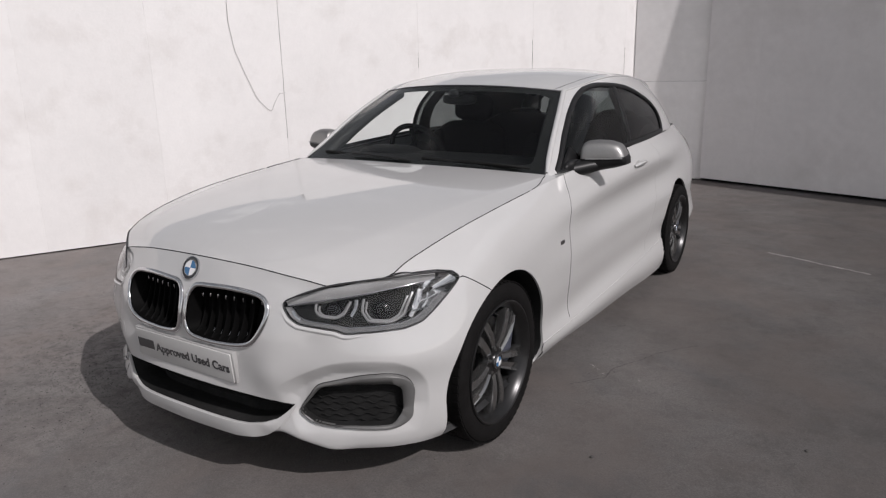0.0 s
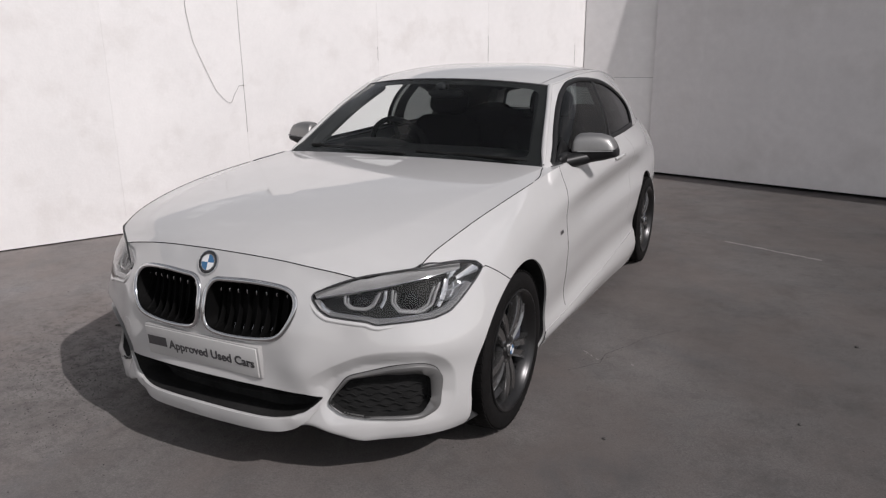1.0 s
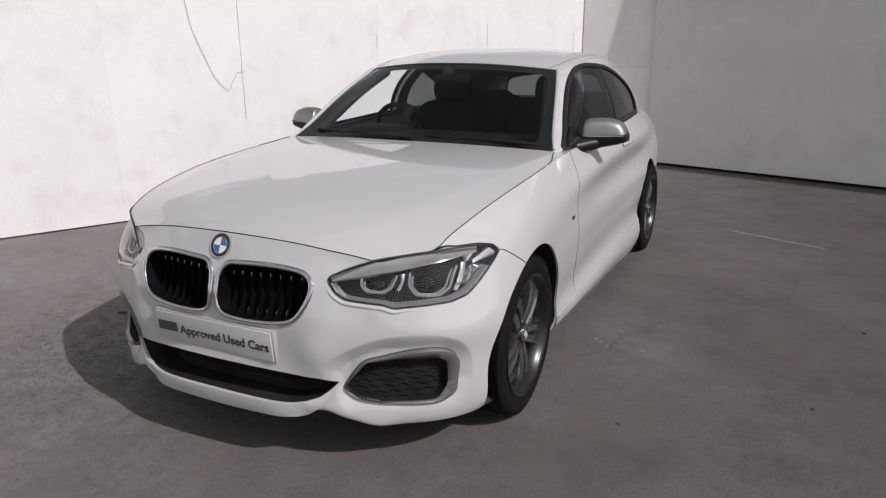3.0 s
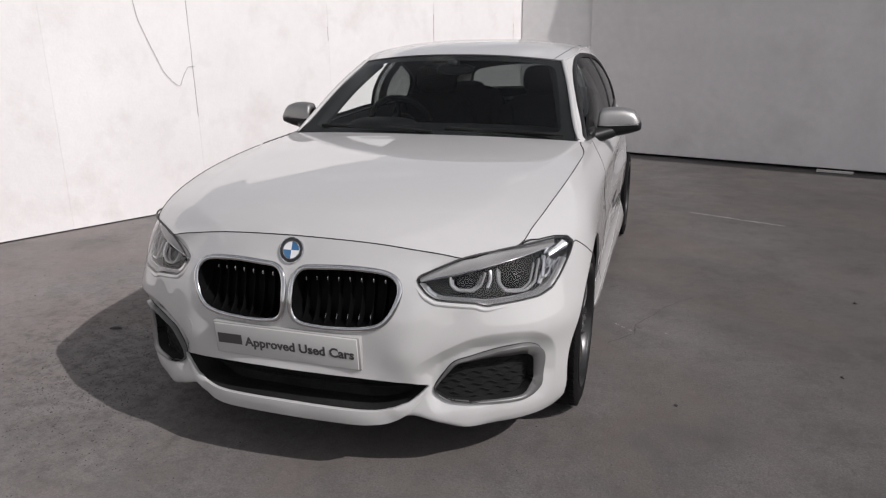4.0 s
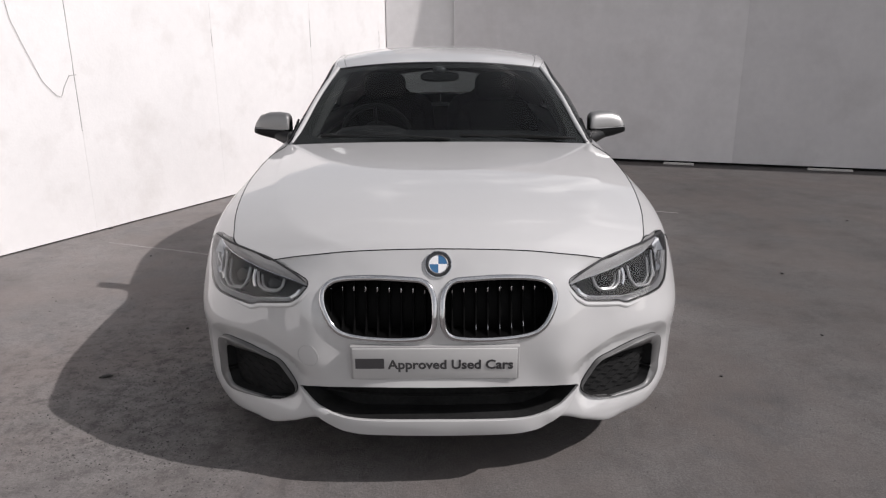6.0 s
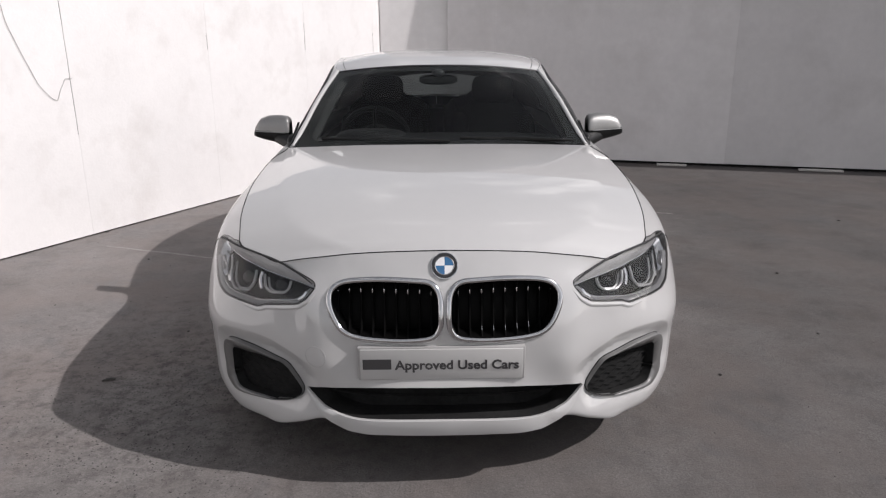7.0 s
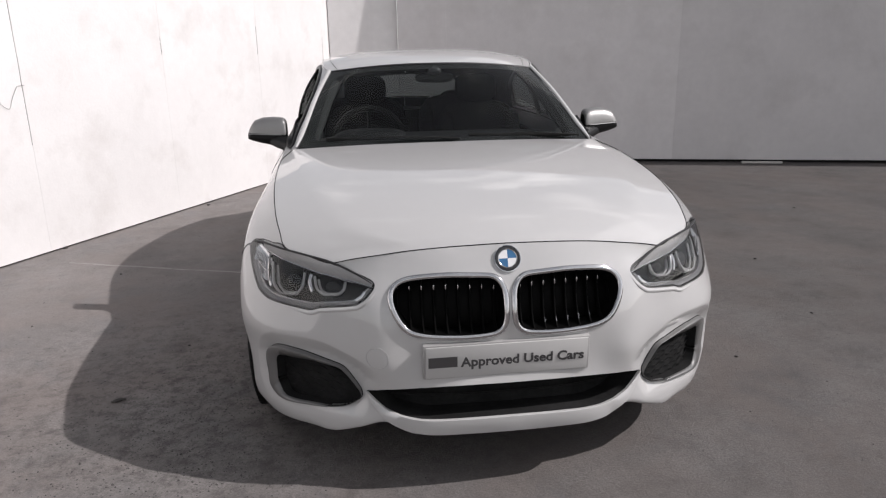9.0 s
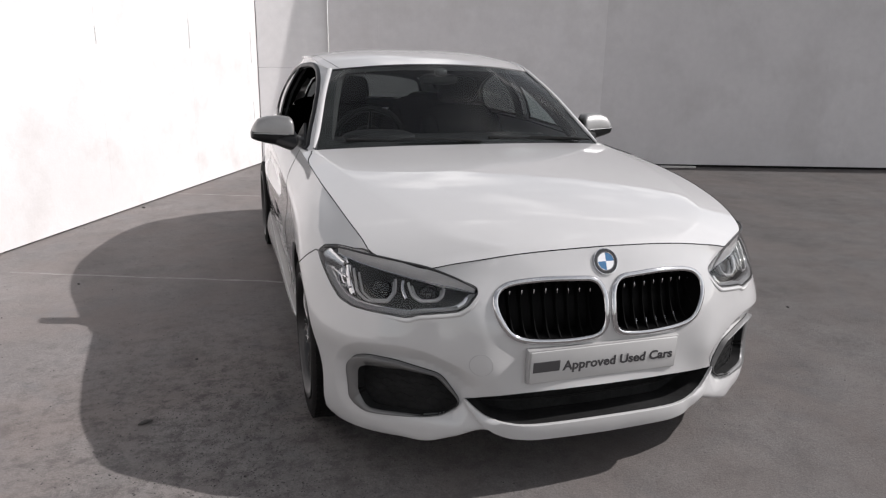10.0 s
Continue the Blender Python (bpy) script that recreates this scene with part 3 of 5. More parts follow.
STATIONS = np.array([0, .04, .09, .15, .24, .42, .62, .82, 1])
FINE = np.array([0, .03, .06, .09, .12, .15, .18, .21, .24, .29, .35, .42, .52, .62, .72, .82, .91, 1])
belt_u = np.interp(FINE, [0, 1], [U_LAMP, U_COWL])
bonnet_edge = LOWER.at([(u, TOP) for u in belt_u])
bonnet_mid = [(0, -.631, .789), (0, -.602, .806), (0, -.562, .825), (0, -.510, .845), (0, -.42, .868), (0, -.21, .900), (0, .08, .925), (0, .37, .941), (0, .625, .950)]
bonnet_mid = cardinal(STATIONS, FINE) @ np.array(bonnet_mid)
CREASE = np.interp(FINE, STATIONS, np.linspace(.52, .955, len(STATIONS)))


def bonnet_rail(k):
    """A lengthwise line of the bonnet, k from 0 at the middle over 1 at the crease, which opens towards the screen, to 2 at the edge."""
    c, e = np.array(bonnet_mid), np.array(bonnet_edge)
    f = CREASE * k if k < 1 else CREASE + (1 - CREASE) * (k - 1)
    fall = .12 + .58 * (CREASE - .52) / .435
    g = 1 - fall * k ** 2.2 if k < 1 else (1 - fall) * (2 - k)
    rail = np.stack([e[:, 0] * f, c[:, 1] + (e[:, 1] - c[:, 1]) * f ** 2, e[:, 2] + (c[:, 2] - e[:, 2]) * g], 1)
    rail[0] = LOWER.at([(f[0] * U_LAMP, TOP)])[0]
    return rail


bonnet_rails = [bonnet_rail(k) for k in (0, .3, .55, .75, .90, .97, 1.06, 1.16, 1.35, 1.6, 1.8, 2.0)]
BONNET = Net(bonnet_rails)

A_FOOT, A_HEAD = (.724, .712, .914), (.554, 1.294, 1.265)
SCREEN = Net(across([(0, .55, .915), (0, .70, .998), (0, .93, 1.165), (0, 1.16, 1.301)], [A_FOOT, (.683, .840, .999), (.623, 1.06, 1.141), A_HEAD], 2.0, 2.2))
roof_edge = [A_HEAD, (.596, 1.50, 1.299), (.611, 1.90, 1.324), (.586, 2.40, 1.298), (.532, 2.85, 1.238), (.475, 3.13, 1.170)]
ROOF = Net(across([(0, 1.16, 1.301), (0, 1.45, 1.350), (0, 1.88, 1.379), (0, 2.40, 1.360), (0, 2.88, 1.306), (0, 3.24, 1.232)], roof_edge, 2.0, 3.0))
side_foot = [A_FOOT, (.766, .83, .919), (.784, 1.25, .938), (.797, 1.70, .949), (.768, 2.40, .952), (.692, 2.95, .955), (.585, 3.24, .945)]
side_head = [A_HEAD, (.579, 1.37, 1.278), (.602, 1.62, 1.310), (.611, 1.95, 1.325), (.585, 2.42, 1.296), (.530, 2.87, 1.234), (.475, 3.13, 1.170)]
side_rails = []
for f in (0, .2, .45, .7, .88, 1):
    a, b = np.array(side_foot), np.array(side_head)
    r = a + (b - a) * f
    r[:, 0] += .036 * math.sin(math.pi * f) * np.array([.1, .5, 1, 1, .9, .5, .2])
    side_rails.append(r)
SIDE = Net(side_rails)
tail_head = np.array([ROOF.at([(ROOF.size[0], v)])[0] for v in np.linspace(0, ROOF.size[1], 6)])
tail_foot = LOWER.at([(u, TOP) for u in np.linspace(BACK, LOWER.ku[18], 6)])
tail_rails = []
for f in (0, .3, .65, 1):
    r = tail_foot + (tail_head - tail_foot) * f
    r[:, 1] += .035 * math.sin(math.pi * f)
    tail_rails.append(r)
TAIL = Net(tail_rails)


def mesh_net(net, loops=(), lines=(), step=0.02, fine=None, fine_step=0.012):
    """Triangles over a net's whole field in which all loops and lines are edges. Gives (u, v) of the corners and the triangles."""
    w, h = net.size
    edge = resample([(0, 0), (w, 0), (w, h), (0, h)], step)
    verts, edges = [], []

    def add(points, closed):
        k = len(verts)
        verts.extend(map(tuple, points))
        edges.extend((k + i, k + i + 1) for i in range(len(points) - 1))
        if closed:
            edges.append((k + len(points) - 1, k))

    add(edge, True)
    for loop in loops:
        add(loop, True)
    for line in lines:
        add(line, False)
    fixed = np.array(verts)
    grids = [np.stack(np.meshgrid(np.arange(step, w - step * .4, step), np.arange(step, h - step * .4, step)), -1).reshape(-1, 2)]
    if fine:
        grids[0] = grids[0][grids[0][:, 0] > fine]
        grids.append(np.stack(np.meshgrid(np.arange(fine_step, fine, fine_step), np.arange(fine_step, h - fine_step * .4, fine_step)), -1).reshape(-1, 2))
    for g in grids:
        s = fine_step if fine and len(grids) == 2 and g is grids[1] else step
        keep = np.ones(len(g), bool)
        for chunk in np.array_split(fixed, max(1, len(fixed) // 200)):
            keep &= (((g[:, None] - chunk[None]) ** 2).sum(2) > (0.45 * s) ** 2).all(1)
        verts.extend(map(tuple, g[keep]))
    from mathutils import geometry
    v, _, f, _, _, _ = geometry.delaunay_2d_cdt([Vector(p) for p in verts], edges, [], 0, 1e-6)
    v = np.array([tuple(p) for p in v])
    f = np.array([t for t in f if len(t) == 3])
    mid = v[f].mean(1)
    ok = (mid[:, 0] > 0) & (mid[:, 0] < w) & (mid[:, 1] > 0) & (mid[:, 1] < h)
    return v, f[ok]


def skin(name, net, uv, tris, mat, parent, label="", push=0.0, sides=(1,), flip=False, sink=None):
    """One mesh of some triangles of a net, on one or both sides of the car, pushed out along the normal."""
    used, back = np.unique(tris, return_inverse=True)
    tri = back.reshape(-1, 3)
    p, n = net.at(uv[used]), net.normal(uv[used])
    p = p + n * push
    if sink is not None:
        p = p - n * sink(uv[used])[:, None]
        h = 3e-3
        sl = [sink(uv[used] + d) for d in ((h, 0), (-h, 0), (0, h), (0, -h))]
        tu, tv = net.at(uv[used] + (h, 0)) - net.at(uv[used] - (h, 0)), net.at(uv[used] + (0, h)) - net.at(uv[used] - (0, h))
        tu, tv = tu - n * (sl[0] - sl[1])[:, None], tv - n * (sl[2] - sl[3])[:, None]
        n2 = np.cross(tu, tv) * net.sign
        n = n2 / np.maximum(np.linalg.norm(n2, axis=1), 1e-12)[:, None]
    a, b, c = p[tri[:, 0]], p[tri[:, 1]], p[tri[:, 2]]
    wrong = (np.cross(b - a, c - a) * n[tri[:, 0]]).sum(1) < 0
    tri[wrong] = tri[wrong][:, ::-1]
    vs, fs, ns = [], [], []
    for s in sides:
        k = sum(len(x) for x in vs)
        vs.append(p * (s, 1, 1))
        ns.append(n * (s, 1, 1))
        fs.append((tri if s > 0 else tri[:, ::-1]) + k)
    nn = np.vstack(ns)
    ff = np.vstack(fs)
    if flip:
        nn, ff = -nn, ff[:, ::-1]
    return link_mesh(name, np.vstack(vs), ff, mat, parent, label, nn)


def lip(name, net, loop, depth, mat, parent, label="", sides=(1,), closed=True, push=0.0, narrow=0.0):
    """A wall that runs from an outline on a net straight inwards."""
    p, n = net.at(loop), net.normal(loop)
    q = p - n * depth
    if narrow:
        mid = q.mean(0)
        q = mid + (q - mid) * (1 - narrow)
    vs, fs, m = [], [], len(loop)
    for s in sides:
        k = len(vs)
        vs += [v * (s, 1, 1) for v in p + n * push] + [v * (s, 1, 1) for v in q]
        for i in range(m if closed else m - 1):
            j = (i + 1) % m
            fs.append((k + i, k + j, k + m + j, k + m + i))
    return link_mesh(name, vs, fs, mat, parent, label)


def beads(name, net, loop, radius, mat, parent, label="", sides=(1,), closed=True, push=0.0, flat=1.0, round_sides=8):
    """A moulding that follows an outline on a net."""
    p, n = net.at(loop), net.normal(loop)
    bm = bmesh.new()
    for s in sides:
        add_tube(bm, (p + n * push) * (s, 1, 1), radius, round_sides, closed, flat, n * (s, 1, 1))
    return part(name, bm, mat, parent, label, angle=60)


def xz(points):
    return LOWER.find(points, [0, 2])


def yz(points):
    return LOWER.find(points, [1, 2])


# ---- outlines on the lower body ----
GRILLE = xz(resample(rounded([(.013, .66), (.040, .700), (.20, .708), (.325, .695), (.365, .664), (.366, .616), (.326, .541), (.26, .523), (.12, .517), (.035, .526), (.012, .56)], .03, 5, [.03, .03, .06, .05, .04, .045, .05, .05, .06, .03, .03]), .012))
INTAKE_TOP = xz([(0, .360), (.10, .361), (.20, .360), (.30, .355), (.395, .347), (.452, .333)])
INTAKE_LOW = xz([(.452, .333), (.425, .305), (.392, .278), (.35, .262), (.30, .254), (.20, .254), (.10, .256), (0, .257)])
INTAKE = resample(np.vstack([INTAKE_TOP, INTAKE_LOW[1:], [(-.02, INTAKE_LOW[-1][1]), (-.02, INTAKE_TOP[0][1])]]), .012)
FOG = xz(resample(rounded([(.462, .312), (.528, .405), (.67, .438), (.735, .440), (.775, .423), (.790, .385), (.780, .268), (.742, .243), (.60, .256), (.515, .274)], .022, 4), .012))
FOG_HOLE = xz(resample(rounded([(.465, .310), (.540, .397), (.64, .407), (.735, .403), (.764, .384), (.764, .300), (.738, .252), (.570, .261), (.515, .275)], .016, 4), .012))
lamp_low = xz([(.836, .716), (.827, .668), (.812, .630), (.795, .601), (.762, .588), (.70, .587), (.650, .585), (.620, .582), (.602, .587), (.587, .595), (.51, .605), (.470, .612), (.440, .632), (.412, .664), (.409, .680), (.419, .689), (.471, .706)])
lamp_top = [(U_LAMP + .004, TOP + .02), (float(LOWER.ku[8]), TOP + .02)]
lamp_out = xz([(.735, .7545), (.780, .751), (.815, .739)])
LAMP = resample(rounded(np.vstack([lamp_low, lamp_top, lamp_out]), .010, 3), .010)
LAMP = LAMP[(LAMP[:, 0] > 0)]


def arch(y, r, squash=1.0, z=.302):
    a = np.radians(np.linspace(-42, 222, 64))
    c = np.where((a > math.pi) & (squash > 1), -1 + .06 * (a - math.pi), np.cos(a))
    return yz(np.stack([y + r * c * np.where(c < 0, squash, 1), z + r * np.sin(a)], 1))


ARCH_FRONT = arch(0.060, .362, 1.08)
ARCH_REAR = arch(2.60, .345, 1.0, .292)
for loop in (ARCH_FRONT, ARCH_REAR):
    loop[0, 1] = loop[-1, 1] = -.03
seam_bumper = yz([(-.197, .716), (-.150, .685), (-.085, .640)])
seam_bumper = np.vstack([LAMP[np.argmin(((LAMP - seam_bumper[0]) ** 2).sum(1))], seam_bumper])
SEAM_DOOR = yz(resample(np.array([(.80, .917), (.765, .88), (.725, .80), (.70, .70), (.69, .55), (.70, .40), (.72, .27)]), .03, False))
SEAM_DOOR[0, 1] = TOP
SEAM_DOOR_REAR = yz(resample(np.array([(2.02, .97), (2.06, .90), (2.10, .80), (2.08, .65), (2.00, .48), (1.93, .36), (1.90, .27)]), .03, False))
SEAM_DOOR_REAR[0, 1] = TOP
SEAM_SILL = yz(resample(np.array([(.42, .247), (.85, .252), (1.4, .264), (1.9, .284), (2.25, .302)]), .03, False))

RECESS = xz(resample(rounded([(.395, .385), (.44, .424), (.50, .456), (.565, .485), (.63, .497), (.70, .498), (.758, .489), (.797, .458), (.814, .40), (.815, .30), (.79, .20), (.60, .20), (.47, .235)], .02, 4), .014))
ring = np.roll(RECESS, -1, 0) - np.roll(RECESS, 1, 0)
ring = np.stack([-ring[:, 1], ring[:, 0]], 1) / np.linalg.norm(ring, axis=1)[:, None]
STEPS = [RECESS + ring * k for k in (.004, 0, -.006, -.022)]

uv, tris = mesh_net(LOWER, [GRILLE, INTAKE, FOG, LAMP, ARCH_FRONT, ARCH_REAR, *STEPS], [seam_bumper, SEAM_DOOR, SEAM_DOOR_REAR, SEAM_SILL], .024, 1.45, .0125)
mid = uv[tris].mean(1)
in_grille, in_intake, in_fog, in_lamp = (inside(mid, q) for q in (GRILLE, INTAKE, FOG, LAMP))
in_arch = inside(mid, ARCH_FRONT) | inside(mid, ARCH_REAR)
solid = ~(in_grille | in_intake | in_fog | in_lamp | in_arch)
order = np.argsort(seam_bumper[:, 1])
u_seam = np.interp(mid[:, 1], seam_bumper[order, 1], seam_bumper[order, 0])
u_seam = np.where(mid[:, 1] > seam_bumper[:, 1].max(), np.interp(mid[:, 1], [seam_bumper[:, 1].max(), TOP], [seam_bumper[0, 0], lamp_top[1][0]]), u_seam)
order = np.argsort(SEAM_DOOR[:, 1])
u_door = np.interp(mid[:, 1], SEAM_DOOR[order, 1], SEAM_DOOR[order, 0])
order = np.argsort(SEAM_DOOR_REAR[:, 1])
u_rear = np.interp(mid[:, 1], SEAM_DOOR_REAR[order, 1], SEAM_DOOR_REAR[order, 0])
order = np.argsort(SEAM_SILL[:, 0])
v_sill = np.interp(mid[:, 0], SEAM_SILL[order, 0], SEAM_SILL[order, 1])
is_bumper = solid & (mid[:, 0] < u_seam)
u_behind = yz([(.42, .25)])[0, 0]
u_rear_arch = yz([(2.25, .25)])[0, 0]
is_sill = solid & (mid[:, 0] > u_behind) & (mid[:, 0] < u_rear_arch) & (mid[:, 1] < v_sill)
rest = solid & ~is_bumper & ~is_sill
is_wing = rest & (mid[:, 0] < u_door)
is_door = rest & (mid[:, 0] >= u_door) & (mid[:, 0] < u_rear)
is_quarter = rest & (mid[:, 0] >= u_rear)
BOTH = (1, -1)

def recess(q):
    """How deep the bumper lies at (u, v): a shelf round each side intake with a soft step at its edge."""
    d = np.full(len(q), 9.0)
    for a, b in zip(RECESS, np.roll(RECESS, -1, 0)):
        t = np.clip(((q - a) @ (b - a)) / ((b - a) @ (b - a)), 0, 1)
        d = np.minimum(d, np.linalg.norm(q - a - t[:, None] * (b - a), axis=1))
    place = LOWER.at(q)
    fade = np.clip((place[:, 2] - .22) / .10, 0, 1) * np.clip((place[:, 0] - .40) / .09, 0, 1)
    return .023 * np.clip(np.where(inside(q, RECESS), d, 0) / .05, 0, 1) * fade


def sunk(q):
    """Where the frames of the side intakes lie: part of the way down the hollow, proud of its floor."""
    return LOWER.at(q) - LOWER.normal(q) * recess(np.asarray(q, float))[:, None] * .3


car = thing("car", "white three-door hatchback, one window lowered, with dark alloy wheels", "car")
bumper = skin("front_bumper", LOWER, uv, tris[is_bumper], PAINT, car, "white painted front bumper", sides=BOTH, sink=recess)
for s in BOTH:
    skin("front_wing", LOWER, uv, tris[is_wing], PAINT, car, sides=(s,))
    door = skin("door", LOWER, uv, tris[is_door], PAINT, car, sides=(s,))
    skin("rear_quarter", LOWER, uv, tris[is_quarter], PAINT, car, sides=(s,))
    skin("side_skirt", LOWER, uv, tris[is_sill], PAINT, car, sides=(s,), push=0.004)
    beads("panel_gap", LOWER, resample(seam_bumper, .015, False), .0018, VOID, car, sides=(s,), closed=False)
    beads("panel_gap", LOWER, SEAM_DOOR, .0012, VOID, car, sides=(s,), closed=False)
    beads("panel_gap", LOWER, SEAM_DOOR_REAR, .0006, PLATEEDGE, car, sides=(s,), closed=False)
    # no gap: a raised white bead, added for the highlight along the skirt's edge
    beads("panel_gap", LOWER, SEAM_SILL, .0024, PAINT, car, sides=(s,), closed=False)
    for loop in (ARCH_FRONT, ARCH_REAR):
        lip("wheel_arch_edge", LOWER, loop[1:-1], .009, PAINT, car, sides=(s,), closed=False)
        lip("wheel_arch_shade", LOWER, loop[1:-1], .075, VOID, car, sides=(s,), closed=False, push=-.009)
    # the lip of the bumper turned in underneath
    low = np.stack([np.linspace(0, BACK, 90), np.zeros(90)], 1)
    lip("lower_edge", LOWER, low, .03, BLACK, car, sides=(s,), closed=False)

# dark liners of the wheel arches
for y, stretch in ((0.060, 1.08), (2.60, 1.0)):
    for s in BOTH:
        a = np.radians(np.linspace(-20, 200, 40))
        vs = [(s * x, y + r * math.cos(w) * (stretch if math.cos(w) < 0 else 1), .302 + r * math.sin(w)) for x, r in ((.83, .374), (.52, .374), (.50, .05)) for w in a]
        fs = [(k * 40 + i, k * 40 + i + 1, (k + 1) * 40 + i + 1, (k + 1) * 40 + i) for k in range(2) for i in range(39)]
        link_mesh("wheel_arch_liner", vs, fs, VOID, car)
edge = LOWER.at(np.stack([np.linspace(0, BACK, 120), np.full(120, .004)], 1))
bm = bmesh.new()
half = len(edge)
left = [bm.verts.new((p[0] * .985, p[1] * .985 + .012, max(p[2], .18))) for p in edge]
right = [bm.verts.new((-p[0] * .985 - .0005, p[1] * .985 + .012, max(p[2], .18))) for p in edge]
for k in range(half - 1):
    bm.faces.new((left[k], left[k + 1], right[k + 1], right[k]))
part("underbody", bm, VOID, car, "dark underbody")

# ---- bonnet ----
buv, btri = mesh_net(BONNET, step=.022)
skin("bonnet", BONNET, buv, btri, PAINT, car, "long white bonnet with soft creases", sides=BOTH)
gap = np.stack([np.linspace(0, 1.745, 110), np.full(110, TOP)], 1)
bu, bv = BONNET.size
curl = resample(rounded([(bu * .785, bv - .001), (bu * .855, bv - .004), (bu * .91, bv - .055), (bu * .965, bv - .160), (bu * .998, bv - .200)], .05, 5)[5:-5], .01, False)
for s in BOTH:
    beads("bonnet_gap", LOWER, gap, .0017, VOID, car, sides=(s,), closed=False)
    beads("bonnet_gap", BONNET, curl, .0018, VOID, car, sides=(s,), closed=False, push=.0012)

# ---- glasshouse ----
def side_find(points):
    return SIDE.find(points, [1, 2])


WINDOW = side_find(resample(rounded([(.792, .921), (.884, .977), (1.014, 1.064), (1.176, 1.160), (1.303, 1.225), (1.435, 1.273), (1.60, 1.290), (1.79, 1.283), (1.98, 1.265), (2.18, 1.221), (2.40, 1.147), (2.487, 1.075), (2.483, .966), (2.2, .963), (1.745, .960), (1.25, .947)], .05, 5,
                            [.012, .05, .05, .05, .05, .06, .06, .06, .06, .08, .08, .05, .02, .05, .05, .05]), .025))
suv, stri = mesh_net(SIDE, [WINDOW], [], .025)
smid = suv[stri].mean(1)
win = inside(smid, WINDOW)
PILLAR_B = side_find([(1.735, .964), (1.735, 1.06), (1.765, 1.17), (1.835, 1.277)])
for s in BOTH:
    middle = PILLAR_B + ((0, 0) if s > 0 else (.12, 0))
    order = np.argsort(middle[:, 1])
    behind = smid[:, 0] > np.interp(smid[:, 1], middle[order, 1], middle[order, 0])
    skin("side_frame", SIDE, suv, stri[~win], PAINT, car, sides=(s,))
    skin("pillar_trim", SIDE, suv, stri[~win & (smid[:, 0] < SIDE.size[0] - .10)], LINER, car, sides=(s,), push=-.03, flip=True)
    if s > 0:  # the window of the driver's door is wound down
        skin("side_window", SIDE, suv, stri[win & ~behind], DARKGLASS, car, "green-tinted side window", sides=(s,), push=-.006)
    skin("quarter_window", SIDE, suv, stri[win & behind], PRIVACY, car, "dark tinted quarter window", sides=(s,), push=-.006)
    beads("window_trim", SIDE, WINDOW, .015, TRIM, car, "black window surround", sides=(s,), push=-.002, flat=.5)
    lip("window_reveal", SIDE, WINDOW, .03, BLACK, car, sides=(s,))
    beads("middle_pillar", SIDE, resample(middle, .03, False), .024, TRIM, car, "black pillar cover", sides=(s,), push=-.008, closed=False, flat=.3)
    inner = middle + (.062, 0)
    beads("pillar_lining", SIDE, resample(inner, .03, False), .065, LINER, car, sides=(s,), push=-.045, closed=False, flat=.12)
    foot = np.stack([np.linspace(.06, SIDE.size[0] - .62, 70), np.full(70, .002)], 1)
    beads("belt_gap", SIDE, foot, .003, BLACK, car, sides=(s,), closed=False)
    head = np.stack([np.linspace(0, SIDE.size[0], 80), np.full(80, SIDE.size[1])], 1)
    beads("roof_channel", SIDE, head, .006, PAINT, car, sides=(s,), closed=False)
    post = np.stack([np.zeros(40), np.linspace(0, SIDE.size[1], 40)], 1)
    beads("screen_seal", SIDE, post, .006, BLACK, car, sides=(s,), closed=False, flat=.6)

# raised outer moulding of the front pillars, and their lining inside
edge = SCREEN.at(np.stack([np.linspace(.03, SCREEN.size[0], 30), np.full(30, SCREEN.size[1])], 1))
for s in BOTH:
    part("pillar_moulding", tube((edge + (.010, .004, .002)) * (s, 1, 1), [.006 + .007 * min(1, 8 * w) for w in np.linspace(0, 1, 30)], 12, flat=.75, up=[(s * .35, -.6, .7)] * 30), PAINT, car, "white front pillar")
    part("pillar_lining", tube((edge + (-.038, .055, -.012)) * (s, 1, 1), .042, 12, flat=.8), LINER, car)

# the top of the wing between the bonnet's rear corner and the foot of the window
wing_u = np.linspace(U_COWL - .03, float(LOWER.ku[14]) + .25, 24)
wing_out = LOWER.at(np.stack([wing_u, np.full(24, TOP)], 1))
foot_line = SIDE.at(np.stack([np.linspace(0, SIDE.size[0] * .4, 80), np.zeros(80)], 1))
wing_in = np.stack([np.interp(wing_out[:, 1], foot_line[:, 1], foot_line[:, k]) for k in range(3)], 1)
for s in BOTH:
    vs = [v * (s, 1, 1) for r in (wing_out + (0, 0, .0004), wing_in + (-.004, 0, .0006)) for v in r]
    link_mesh("wing_corner", vs, [(i, i + 1, 25 + i, 24 + i) for i in range(23)], PAINT, car)

ruv, rtri = mesh_net(ROOF, step=.04)
skin("roof", ROOF, ruv, rtri, PAINT, car, "white painted roof", sides=BOTH)
skin("headliner", ROOF, ruv, rtri, LINER, car, sides=BOTH, push=-.03, flip=True)
for s in BOTH:
    ditch = np.stack([np.linspace(.0, ROOF.size[0], 60), np.full(60, ROOF.size[1] - .045)], 1)
    beads("roof_gap", ROOF, ditch, .0025, BLACK, car, sides=(s,), closed=False, push=-.0015)

